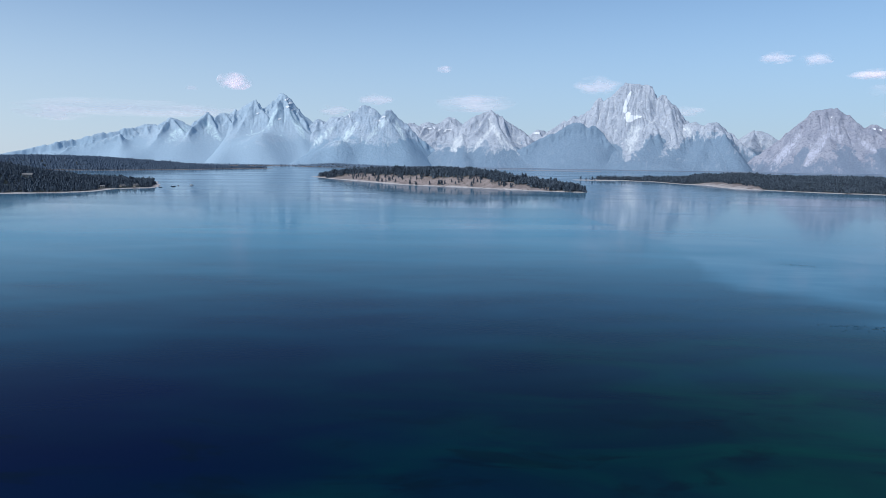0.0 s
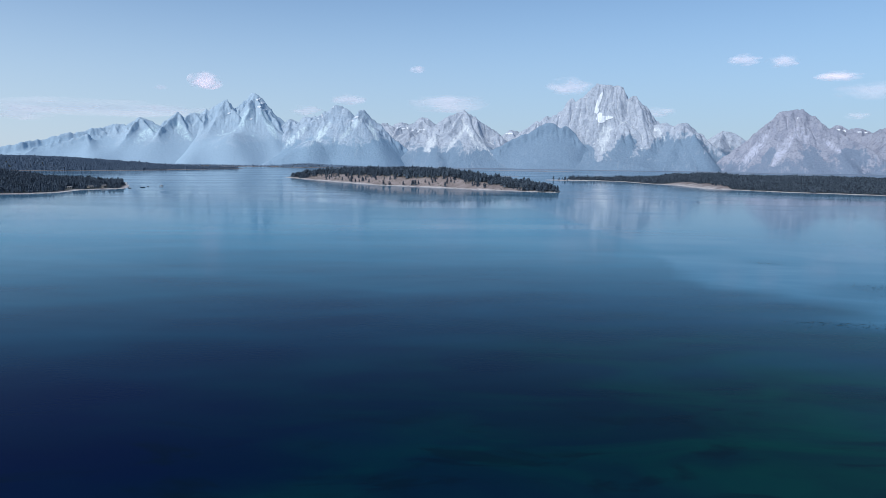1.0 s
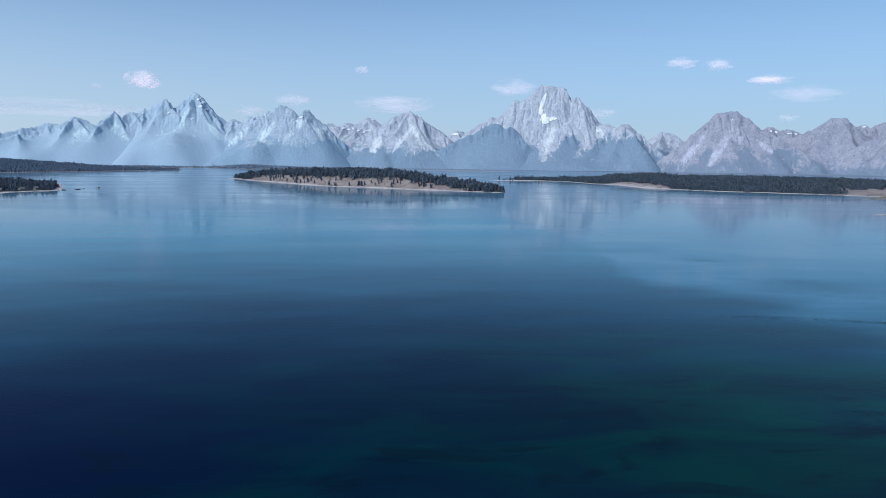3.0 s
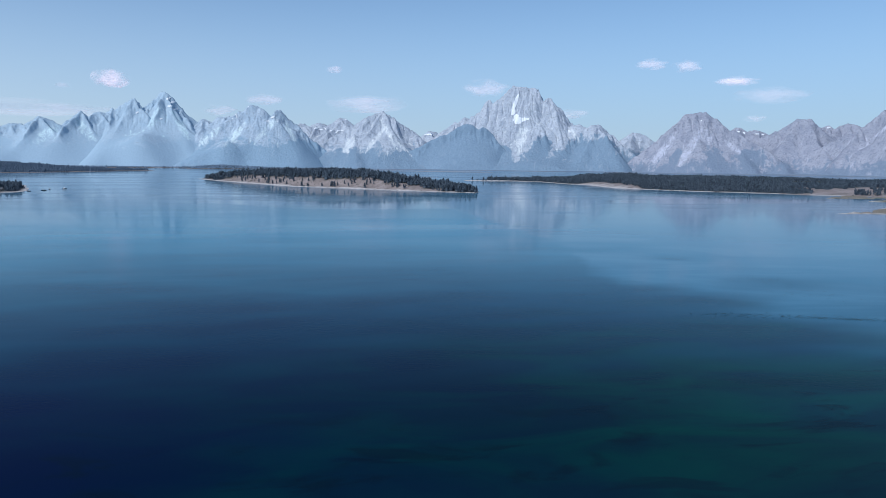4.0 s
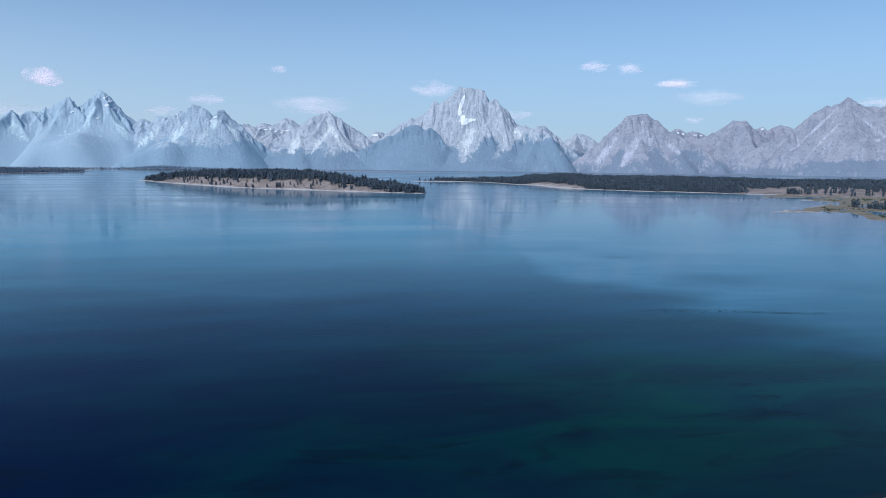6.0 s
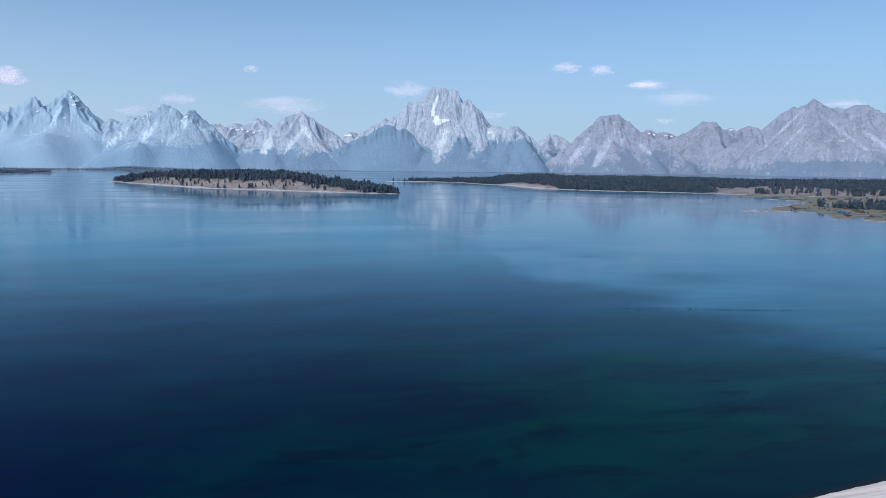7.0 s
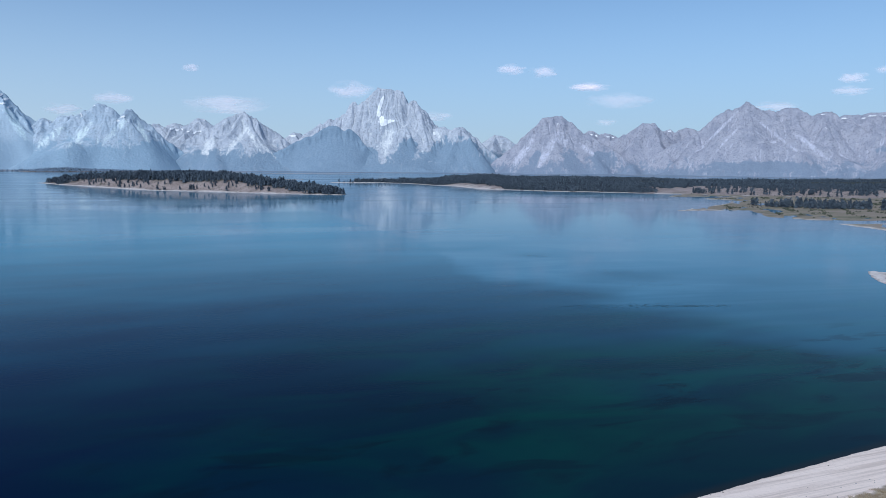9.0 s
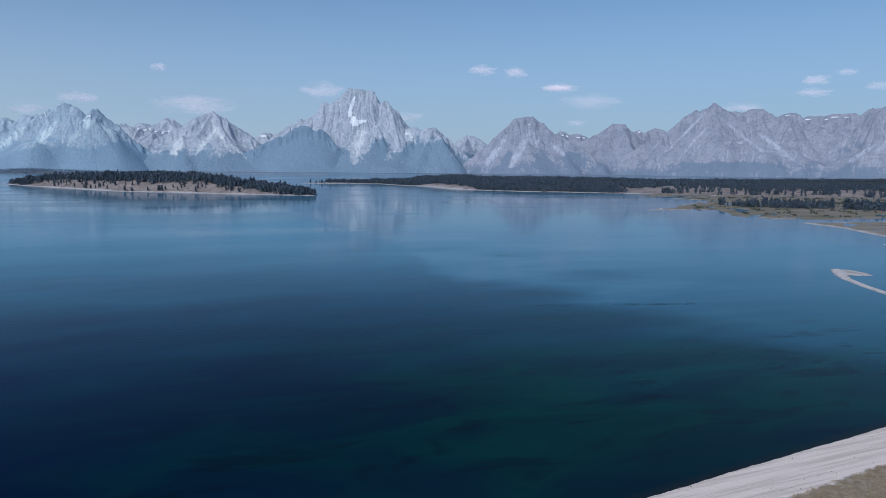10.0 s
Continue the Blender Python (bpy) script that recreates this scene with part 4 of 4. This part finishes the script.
def scatter(box, spacing, seed, wanted):
    """Jittered places in a box of the plan, kept where wanted(x, y, land) says so."""
    rs = np.random.RandomState(seed)
    x, y = np.meshgrid(np.arange(box[0], box[1], spacing), np.arange(box[2], box[3], spacing))
    x, y = x.ravel() + rs.uniform(-0.6, 0.6, x.size) * spacing, y.ravel() + rs.uniform(-0.6, 0.6, x.size) * spacing
    ground = land(x, y)
    keep = wanted(x, y, ground, rs.uniform(0, 1, x.size)) & (ground[0] > 0.25)
    return x[keep], y[keep], ground[0][keep]


def forest(name, label, x, y, z, low, high, seed, shapes=LIGHT, needles=NEEDLES):
    rs = np.random.RandomState(seed)
    kinds, vs, fs, base = rs.randint(0, len(shapes), x.size), [], [], 0
    h = low + 1.25 * (high - low) * rs.beta(1.6, 2.4, x.size)
    h = h * (1 + 0.42 * np.clip(fbm(x / 40, y / 40, 3, seed), -1, 1))
    turn = rs.uniform(0, 6.28, x.size)
    for k, (v, f) in enumerate(shapes):
        m = np.where(kinds == k)[0]
        if not len(m):
            continue
        c, s = np.cos(turn[m])[:, None], np.sin(turn[m])[:, None]
        wide = rs.uniform(0.85, 1.2, len(m))[:, None] * h[m, None]
        vx = x[m, None] + wide * (v[None, :, 0] * c - v[None, :, 1] * s)
        vy = y[m, None] + wide * (v[None, :, 0] * s + v[None, :, 1] * c)
        vz = z[m, None] - 0.4 + h[m, None] * v[None, :, 2]
        vs.append(np.stack([vx, vy, vz], -1).reshape(-1, 3))
        fs.append((f[None] + (np.arange(len(m)) * len(v))[:, None, None]).reshape(-1, 3) + base)
        base += len(m) * len(v)
    ob = part(name, mesh_of(name, np.concatenate(vs), np.concatenate(fs), False), needles)
    tagged(ob, label, "forest", kind="stuff")
    return len(x)


def azimuth(x, y):
    return np.degrees(np.arctan2(x, y))


def single_trees(name, label, group, places, low, high, seed):
    """Trees that stand alone, each a thing with its trunk and crown."""
    rs = random.Random(seed)
    protos = []
    for v, f in FULL:
        t = thing(name, label, "tree", group)
        h = 0.5 * (low + high)
        part("crown", mesh_of("crown", v * h, f, False), NEEDLES, t)
        part("trunk", trunk_mesh(h), BARK, t)
        protos.append(t)
    for i, (x, y, z) in enumerate(places):
        s = rs.uniform(low, high) / (0.5 * (low + high))
        m = pose(x, y, z - 0.1, 0, 0, rs.uniform(0, 360))
        proto = protos[i % len(protos)]
        t = proto if i < len(protos) else copy_thing(proto, m)
        t.matrix_basis = m
        t.scale = (s * rs.uniform(0.85, 1.15), s * rs.uniform(0.85, 1.15), s)


WILLOW = mat_needles("willow", (0.05, 0.058, 0.043), (0.105, 0.108, 0.075))
SAGE = mat_needles("sagebrush", (0.085, 0.085, 0.065), (0.16, 0.15, 0.12))


def build_trees():
    # island: close woods on the back, single trees and clumps down the bare slope
    x, y, z = scatter((-345, 240, 1070, 1790), 4.5, 1, lambda x, y, g, u: (g[1] > 0.35) & (u < 0.9))
    forest("pine_forest", "dense dark green pine woods covering the back of the island", x, y, z, 6.5, 12.5, 1)
    x, y, z = scatter((-345, 240, 1070, 1790), 9.0, 2, lambda x, y, g, u: (g[1] <= 0.35) & (g[3] < 0.5) & (inside_distance(x, y, ISLAND) > 8) & (u < 0.03 + 0.8 * smooth(0.0, 0.45, fbm(x / 30, y / 30, 2, 77)) + 0.25 * smooth(24, 46, inside_distance(x, y, ISLAND))))
    n = min(170, len(x))
    single_trees("pine_tree", "dark green pine tree on the dry island slope", "pines on the island slope", list(zip(x, y, z))[:n], 5, 10.5, 3)
    # low brush on the dry slopes
    brush = [conifer(rng, 1.0, 2, 8, w) for w in (0.7, 0.9, 0.6)]
    x, y, z = scatter((-345, 240, 1070, 1790), 5.0, 22, lambda x, y, g, u: (g[1] <= 0.5) & (g[3] < 0.5) & (inside_distance(x, y, ISLAND) > 7) & (u < 0.1 + 0.6 * smooth(-0.2, 0.5, fbm(x / 18, y / 40, 3, 79))))
    forest("brush", "low dry sagebrush dotting the island slope", x, y, z, 0.5, 1.8, 23, brush, SAGE)
    x, y, z = scatter((760, 1500, 600, 1100), 5.0, 24, lambda x, y, g, u: (g[1] <= 0.5) & (g[2] < 0.5) & (inside_distance(x, y, RIGHT_LAND) > 5) & (azimuth(x, y) > 35) & (azimuth(x, y) < 57) & (u < 0.05 + 0.5 * smooth(-0.1, 0.5, fbm(x / 25, y / 25, 3, 80))))
    forest("brush", "low dry sagebrush dotting grassy hills", x, y, z, 0.5, 1.8, 25, brush, SAGE)
    # headland
    x, y, z = scatter((-1500, -415, 500, 1480), 5.2, 4, lambda x, y, g, u: (g[1] > 0.4) & (azimuth(x, y) > -47) & (inside_distance(x, y, HEADLAND) > 4) & (u < 0.92) & clear(x, y))
    forest("pine_forest", "dense dark pine forest on the headland", x, y, z, 4.6, 8.6, 5)
    # far ridges
    x, y, z = scatter((-3300, -600, 1500, 3400), 10.0, 6, lambda x, y, g, u: (g[1] > 0.4) & (azimuth(x, y) > -44) & (inside_distance(x, y, RIDGE_NEAR) > 2))
    forest("pine_forest", "distant dark forest on a long low ridge", x, y, z, 6, 9.5, 7, CANOPY, HAZE_NEEDLES)
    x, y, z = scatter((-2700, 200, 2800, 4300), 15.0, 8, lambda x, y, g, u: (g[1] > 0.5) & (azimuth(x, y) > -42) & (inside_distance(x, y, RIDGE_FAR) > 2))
    forest("pine_forest", "far haze-blue forest along the lake's end", x, y, z, 5.5, 8.5, 9, CANOPY, FAR_HAZE_NEEDLES)
    # long point
    x, y, z = scatter((380, 1500, 1050, 2080), 5.4, 10, lambda x, y, g, u: (g[1] > 0.4) & (azimuth(x, y) + 1.6 * fbm(x / 60, y / 60, 3, 86) < 36.9) & (inside_distance(x, y, RIGHT_LAND) < 360) & (u < 0.8 + 0.45 * fbm(x / 28, y / 28, 3, 88)))
    forest("pine_forest", "dense dark pine forest on a long low point", x, y, z, 5.2, 9.6, 11)
    x, y, z = scatter((335, 520, 1740, 1960), 9.0, 12, lambda x, y, g, u: (g[0] > 0.4) & (u < 0.3))
    forest("pine_forest", "thin row of pines on a low sandy spit", x, y, z, 6, 11, 13)
    # woods behind the bare hills
    x, y, z = scatter((760, 2700, 650, 1750), 7.2, 14, lambda x, y, g, u: (g[1] > 0.4) & (azimuth(x, y) >= 37.0) & (azimuth(x, y) < 64) & (inside_distance(x, y, RIGHT_LAND) < 520) & (u < 0.9))
    forest("pine_forest", "dark pine woods behind dry grassy hills", x, y, z, 5, 9.5, 15)
    # grove on the meadow
    x, y, z = scatter((600, 1500, 480, 860), 5.0, 16, lambda x, y, g, u: grove(x, y) & (u < 0.72 + 0.5 * fbm(x / 30, y / 30, 2, 8)))
    forest("pine_grove", "close grove of dark pines on the wet meadow", x, y, z, 5.5, 12, 17, NARROW)
    x, y, z = scatter((760, 1700, 640, 1100), 11.0, 18, lambda x, y, g, u: (g[1] <= 0.35) & (g[2] < 0.5) & (inside_distance(x, y, RIGHT_LAND) > 6) & (azimuth(x, y) > 37) & (azimuth(x, y) < 57) & (u < 0.05 + 0.6 * smooth(0.1, 0.5, fbm(x / 40, y / 40, 2, 78))))
    single = (x, y, z)
    x, y, z = scatter((760, 1700, 640, 1150), 5.2, 28, lambda x, y, g, u: (g[1] <= 0.4) & (g[2] < 0.5) & (inside_distance(x, y, RIGHT_LAND) > 22) & (azimuth(x, y) > 37.5) & (azimuth(x, y) < 60) & (u < 0.85 * smooth(0.28, 0.42, fbm(x / 55, y / 38, 3, 85))))
    forest("pine_clump", "clumps of dark pines on dry grassy knolls", x, y, z, 5.5, 11, 29, NARROW)
    x, y, z = scatter((560, 1400, 480, 900), 4.0, 26, lambda x, y, g, u: (g[2] > 0.5) & (azimuth(x, y) > 40) & (azimuth(x, y) < 58) & (inside_distance(x, y, MEADOW) > 14) & (u < 0.9 * smooth(0.12, 0.4, fbm((x + y) / 90, (y - x) / 22, 3, 83))))
    forest("willow_scrub", "low grey-green willow scrub in strips on the wet meadow", x, y, z, 0.6, 2.2, 27, brush, WILLOW)
    x, y, z = single
    n = min(150, len(x))
    order = np.argsort(np.hypot(x, y))[:n]
    single_trees("pine_tree", "dark green pine tree on a dry grassy hillside", "pines on the grassy hills", list(zip(x[order], y[order], z[order])), 7, 13, 19)


CABINS = ((-481, 1000, 5.5, 4, 2.4, 20), (-466, 1030, 7, 4.5, 2.4, 60), (-456, 1050, 5.5, 4, 2.3, 75), (-467, 1077, 6, 4, 2.4, 80), (-492, 1132, 5, 4, 2.3, 100))


def clear(x, y):
    """Away from the cabins and the sight lines from the camera to them and to the long building's clearing."""
    a, r = azimuth(x, y), np.hypot(x, y)
    keep = ~((np.abs(a + 30.4) < 0.45) & (r > 1125) & (r < 1182))
    for c in CABINS:
        ahead = (x - c[0]) * 0.45 - (y - c[1]) * 0.9
        beside = (x - c[0]) * 0.9 + (y - c[1]) * 0.45
        keep &= ~((ahead > -5) & (ahead < 34) & (np.abs(beside) < 6.5))
    return keep


def grove(x, y):
    a, r = azimuth(x, y), np.hypot(x, y)
    front = np.interp(a, (42, 44, 47, 50, 53, 60), (1000, 950, 940, 965, 950, 960))
    back = np.interp(a, (42, 44.5, 50, 53, 60), (1003, 995, 1035, 1035, 1040))
    gap = (a > 50.5) & (a < 51.2)
    return (a > 42.9) & (a < 60) & (r > front + 10 * fbm(x / 20, y / 20, 2, 3)) & (r < back) & ~gap


build_trees()


# ---- clouds ----
def build_clouds():
    south = ((-23.7, 3.43, 8.52, 0.77, 0.6), (-18.6, 3.42, 3.41, 0.53, 0.6), (-28.6, 2.98, 3.12, 0.71, 0.6), (30.4, 6.17, 1.65, 0.38, 0.8), (33.0, 5.16, 3.12, 0.77, 0.5), (32.0, 3.47, 0.97, 0.30, 0.6), (43.9, 4.48, 2.27, 0.41, 0.7), (48.8, 6.30, 1.25, 0.47, 0.8), (48.7, 5.42, 1.59, 0.41, 0.7), (50.7, 6.74, 0.85, 0.35, 0.6), (52.7, 5.73, 1.14, 0.41, 0.6))
    north = ((-16.2, 5.73, 1.6, 0.8, 2.2), (-19.4, 5.05, 0.62, 0.24, 0.5), (-0.1, 7.07, 0.80, 0.35, 0.9), (-8.8, 3.71, 1.56, 0.53, 0.8), (-5.5, 4.67, 1.70, 0.53, 0.8), (2.3, 4.49, 3.84, 0.83, 0.8), (11.9, 5.90, 2.22, 0.83, 0.8), (18.8, 3.90, 1.48, 0.44, 0.7), (24.5, 7.56, 1.48, 0.53, 0.9), (27.1, 7.36, 1.42, 0.59, 1.0), (30.6, 6.18, 1.99, 0.44, 0.8))
    for az, el, wide, high, density in south + north:
        build_cloud(az, el, 0.88 * wide, 0.9 * high, density)


build_clouds()


# ---- small things by the water ----
def box(bm, x0, x1, y0, y1, z0, z1):
    made = bmesh.ops.create_cube(bm, size=1.0)["verts"]
    for v in made:
        v.co = Vector(((x0 + x1) / 2 + v.co.x * (x1 - x0), (y0 + y1) / 2 + v.co.y * (y1 - y0), (z0 + z1) / 2 + v.co.z * (z1 - z0)))
    return made


def to_mesh(name, bm):
    me = bpy.data.meshes.new(name)
    bm.to_mesh(me)
    bm.free()
    return me


PLANK = mat_plain("weathered_boards", (0.26, 0.23, 0.2), (0.38, 0.34, 0.3), 0.8)
ROOF = mat_plain("grey_roofing", (0.17, 0.16, 0.16), (0.26, 0.25, 0.24), 0.7)
DARK_GLASS = mat_plain("dark_glass", (0.03, 0.035, 0.04), (0.05, 0.055, 0.06), 1.0, 0.15, 0.0)
HULL = mat_plain("white_hull", (0.7, 0.7, 0.7), (0.8, 0.8, 0.8), 0.6, 0.35, 0.05)
DARK_HULL = mat_plain("dark_boat_paint", (0.03, 0.035, 0.05), (0.06, 0.065, 0.08), 0.6, 0.4, 0.05)


def cabin(x, y, long, deep, high, turn, label):
    z = float(land(np.array([x]), np.array([y]))[0][0])
    top = thing("lakeside_cabin", label, "house", "cabins by the shore")
    top.matrix_basis = pose(x, y, z - 0.1, 0, 0, turn)
    bm = bmesh.new()
    box(bm, -long / 2, long / 2, -deep / 2, deep / 2, -0.6, high)
    part("wall", to_mesh("wall", bm), PLANK, top)
    bm = bmesh.new()
    rise, eave = deep * 0.32, 0.6
    v = [bm.verts.new(c) for c in ((-long / 2 - eave, -deep / 2 - eave, high - 0.15), (long / 2 + eave, -deep / 2 - eave, high - 0.15), (long / 2 + eave, deep / 2 + eave, high - 0.15), (-long / 2 - eave, deep / 2 + eave, high - 0.15), (-long / 2 - eave, 0, high + rise), (long / 2 + eave, 0, high + rise))]
    for f in ((0, 1, 5, 4), (2, 3, 4, 5), (0, 4, 3), (1, 2, 5), (3, 2, 1, 0)):
        bm.faces.new([v[i] for i in f])
    part("roof", to_mesh("roof", bm), ROOF, top)
    for k in range(max(2, int(long // 4))):
        bm = bmesh.new()
        cx = -long / 2 + (k + 0.5) * long / max(2, int(long // 4))
        box(bm, cx - 0.6, cx + 0.6, -deep / 2 - 0.06, -deep / 2 + 0.02, 0.9, 2.1)
        part("window", to_mesh("window", bm), DARK_GLASS, top)


def boat(x, y, long, turn, dark, label):
    top = thing("moored_boat", label, "boat", "moored boats")
    top.matrix_basis = pose(x, y, 0.0, 0, 0, turn)
    bm = bmesh.new()
    rings = []
    for i in range(7):
        f = i / 6
        w = 0.17 * long * (1 - f ** 2.6) + 0.02
        rings.append([bm.verts.new((long * (f - 0.45), s * w * k, h)) for s, k, h in ((-1, 1, 0.75 + 0.3 * f), (-1, 0.7, -0.25), (1, 0.7, -0.25), (1, 1, 0.75 + 0.3 * f))])
    for a, b in zip(rings, rings[1:]):
        for k in range(4):
            bm.faces.new((a[k], a[(k + 1) % 4], b[(k + 1) % 4], b[k]))
    bm.faces.new(rings[0])
    bm.faces.new(rings[-1][::-1])
    part("hull", to_mesh("hull", bm), DARK_HULL if dark else HULL, top)
    bm = bmesh.new()
    box(bm, -0.2 * long, 0.12 * long, -0.11 * long, 0.11 * long, 0.7, 0.7 + 0.16 * long)
    bmesh.ops.bevel(bm, geom=bm.edges[:], offset=0.12, segments=1, affect="EDGES")
    part("cabin", to_mesh("cabin", bm), HULL, top)


def build_shore_things():
    for x, y, long, deep, high, turn in CABINS:
        cabin(x, y, long, deep, high, turn, "weathered lakeside cabin with a grey gable roof among pines")
    cabin(-592, 1010, 12, 7, 3.4, 31, "long pale building in a clearing among forest trees")
    boat(-416, 1090, 7.0, 30, True, "small dark motor boat moored off the headland")
    boat(-407, 1145, 8.0, 70, True, "small dark boat lying on calm water")
    boat(-424, 1062, 5.0, 200, True, "small dark rowing boat moored off the headland")
    boat(-398, 1118, 5.5, 15, False, "small pale motor boat lying at its mooring")
    boat(-421, 1126, 5.0, 95, True, "small dark boat lying on calm water")
    boat(-412, 1160, 6.5, 120, False, "small white motor boat lying at its mooring")


def build_weeds():
    """Floating weed: scattered small dark leaves in drifts on the water."""
    rs = np.random.RandomState(41)
    leaf = mat_plain("water_weed", (0.02, 0.045, 0.058), (0.045, 0.08, 0.09), 2.0, 0.7)

    def drift(cx, cy, ax, ay, turn, count, label):
        u, v = rs.normal(0, 0.45, count), rs.normal(0, 0.5, count)
        c, s = math.cos(radians(turn)), math.sin(radians(turn))
        x, y = cx + ax * u * c - ay * v * s, cy + ax * u * s + ay * v * c
        size = rs.uniform(0.06, 0.2, count)
        ang = rs.uniform(0, 6.28, count)
        ring = np.linspace(0, 2 * math.pi, 7)[:-1]
        vx = x[:, None] + size[:, None] * np.cos(ring[None] + ang[:, None]) * 1.6
        vy = y[:, None] + size[:, None] * np.sin(ring[None] + ang[:, None]) * 0.8
        vz = np.broadcast_to(0.03 + 0.05 * rs.uniform(0, 1, (count, 1)), vx.shape)
        tip = np.stack([x, y, 0.1 + 0.25 * size], -1)
        verts = np.concatenate([np.stack([vx, vy, vz], -1).reshape(-1, 3), tip])
        base = (np.arange(count) * 6)[:, None]
        k = np.arange(6)[None]
        f = np.stack([base + k, base + (k + 1) % 6, np.broadcast_to(6 * count + np.arange(count)[:, None], (count, 6))], -1).reshape(-1, 3)
        tagged(part("water_weed", mesh_of("water_weed", verts, f), leaf), label, "water plants", "weed drifts", kind="stuff")

    drift(171, 337, 9, 2.5, -20, 60, "small dark patch of floating water weed")
    drift(181, 272, 13, 12, -35, 130, "loose scatter of dark floating water weed")
    drift(177, 242, 14, 10, -35, 80, "thin scatter of dark floating water weed")
    drift(151, 202, 30, 3.2, -16, 240, "long narrow drift of dark floating water weed")
    drift(163, 198, 16, 2.0, -14, 130, "dense strip of dark floating water weed")
    drift(130, 207, 22, 4.5, -12, 120, "faint scatter of floating water weed")


def build_grass():
    """Dry tufts behind the pale strip."""
    rs = np.random.RandomState(43)
    n = 42000
    x = rs.uniform(40, 165, n)
    back = rs.uniform(0, 1, n) ** 1.15
    y = shore_y(x) - 11.6 - 32 * back + 0.5 * fbm(x / 3, x / 5, 3, 33)
    keep = fbm(x / 4, y / 4, 3, 91) > -0.6
    x, y = x[keep], y[keep]
    z = land(x, y)[0]
    blades = 7
    ang = rs.uniform(0, 6.28, (len(x), blades))
    out = rs.uniform(0.05, 0.24, (len(x), blades))
    h = rs.uniform(0.07, 0.24, (len(x), 1)) * rs.uniform(0.6, 1.1, (len(x), blades))
    bx, by = x[:, None] + 0.4 * out * np.cos(ang), y[:, None] + 0.4 * out * np.sin(ang)
    w = 0.035
    a = np.stack([bx - w * np.sin(ang), by + w * np.cos(ang), np.broadcast_to(z[:, None] - 0.05, bx.shape)], -1)
    b = np.stack([bx + w * np.sin(ang), by - w * np.cos(ang), np.broadcast_to(z[:, None] - 0.05, bx.shape)], -1)
    c = np.stack([bx + out * np.cos(ang), by + out * np.sin(ang), z[:, None] + h], -1)
    verts = np.stack([a, b, c], 2).reshape(-1, 3)
    f = np.arange(len(verts)).reshape(-1, 3)
    straw = mat_needles("straw", (0.28, 0.21, 0.13), (0.48, 0.38, 0.26))
    tagged(part("dry_grass", mesh_of("dry_grass", verts, f, False), straw), "dry straw-coloured grass tufts behind the beach", "grass", kind="stuff")


def build_stones():
    """Stones and driftwood bits lying on the pale strip."""
    rs = random.Random(47)
    rock = mat_plain("beach_stone", (0.16, 0.14, 0.13), (0.36, 0.33, 0.31), 3.0)
    shapes = []
    for k in range(4):
        bm = bmesh.new()
        bmesh.ops.create_icosphere(bm, subdivisions=1, radius=1.0)
        for v in bm.verts:
            v.co *= rs.uniform(0.7, 1.15)
            v.co.z *= 0.6
        shapes.append(to_mesh("beach_stone", bm))
    for i in range(34):
        x = rs.uniform(52, 130)
        back = rs.choice((rs.uniform(0.2, 2.0), rs.uniform(8.5, 11), rs.uniform(1, 11)))
        y = float(shore_y(np.array([x]))[0]) - back
        z = float(land(np.array([x]), np.array([y]))[0][0])
        ob = part("beach_stone", shapes[i % 4], rock)
        s = rs.uniform(0.06, 0.17)
        ob.matrix_basis = pose(x, y, z + 0.25 * s, 0, 0, rs.uniform(0, 360)) @ Matrix.Diagonal((s, s * rs.uniform(0.7, 1.3), s, 1))
        tagged(ob, "small grey-brown stone lying on pale sand", "stone", "stones on the beach")


build_shore_things()
build_weeds()
build_grass()
build_stones()
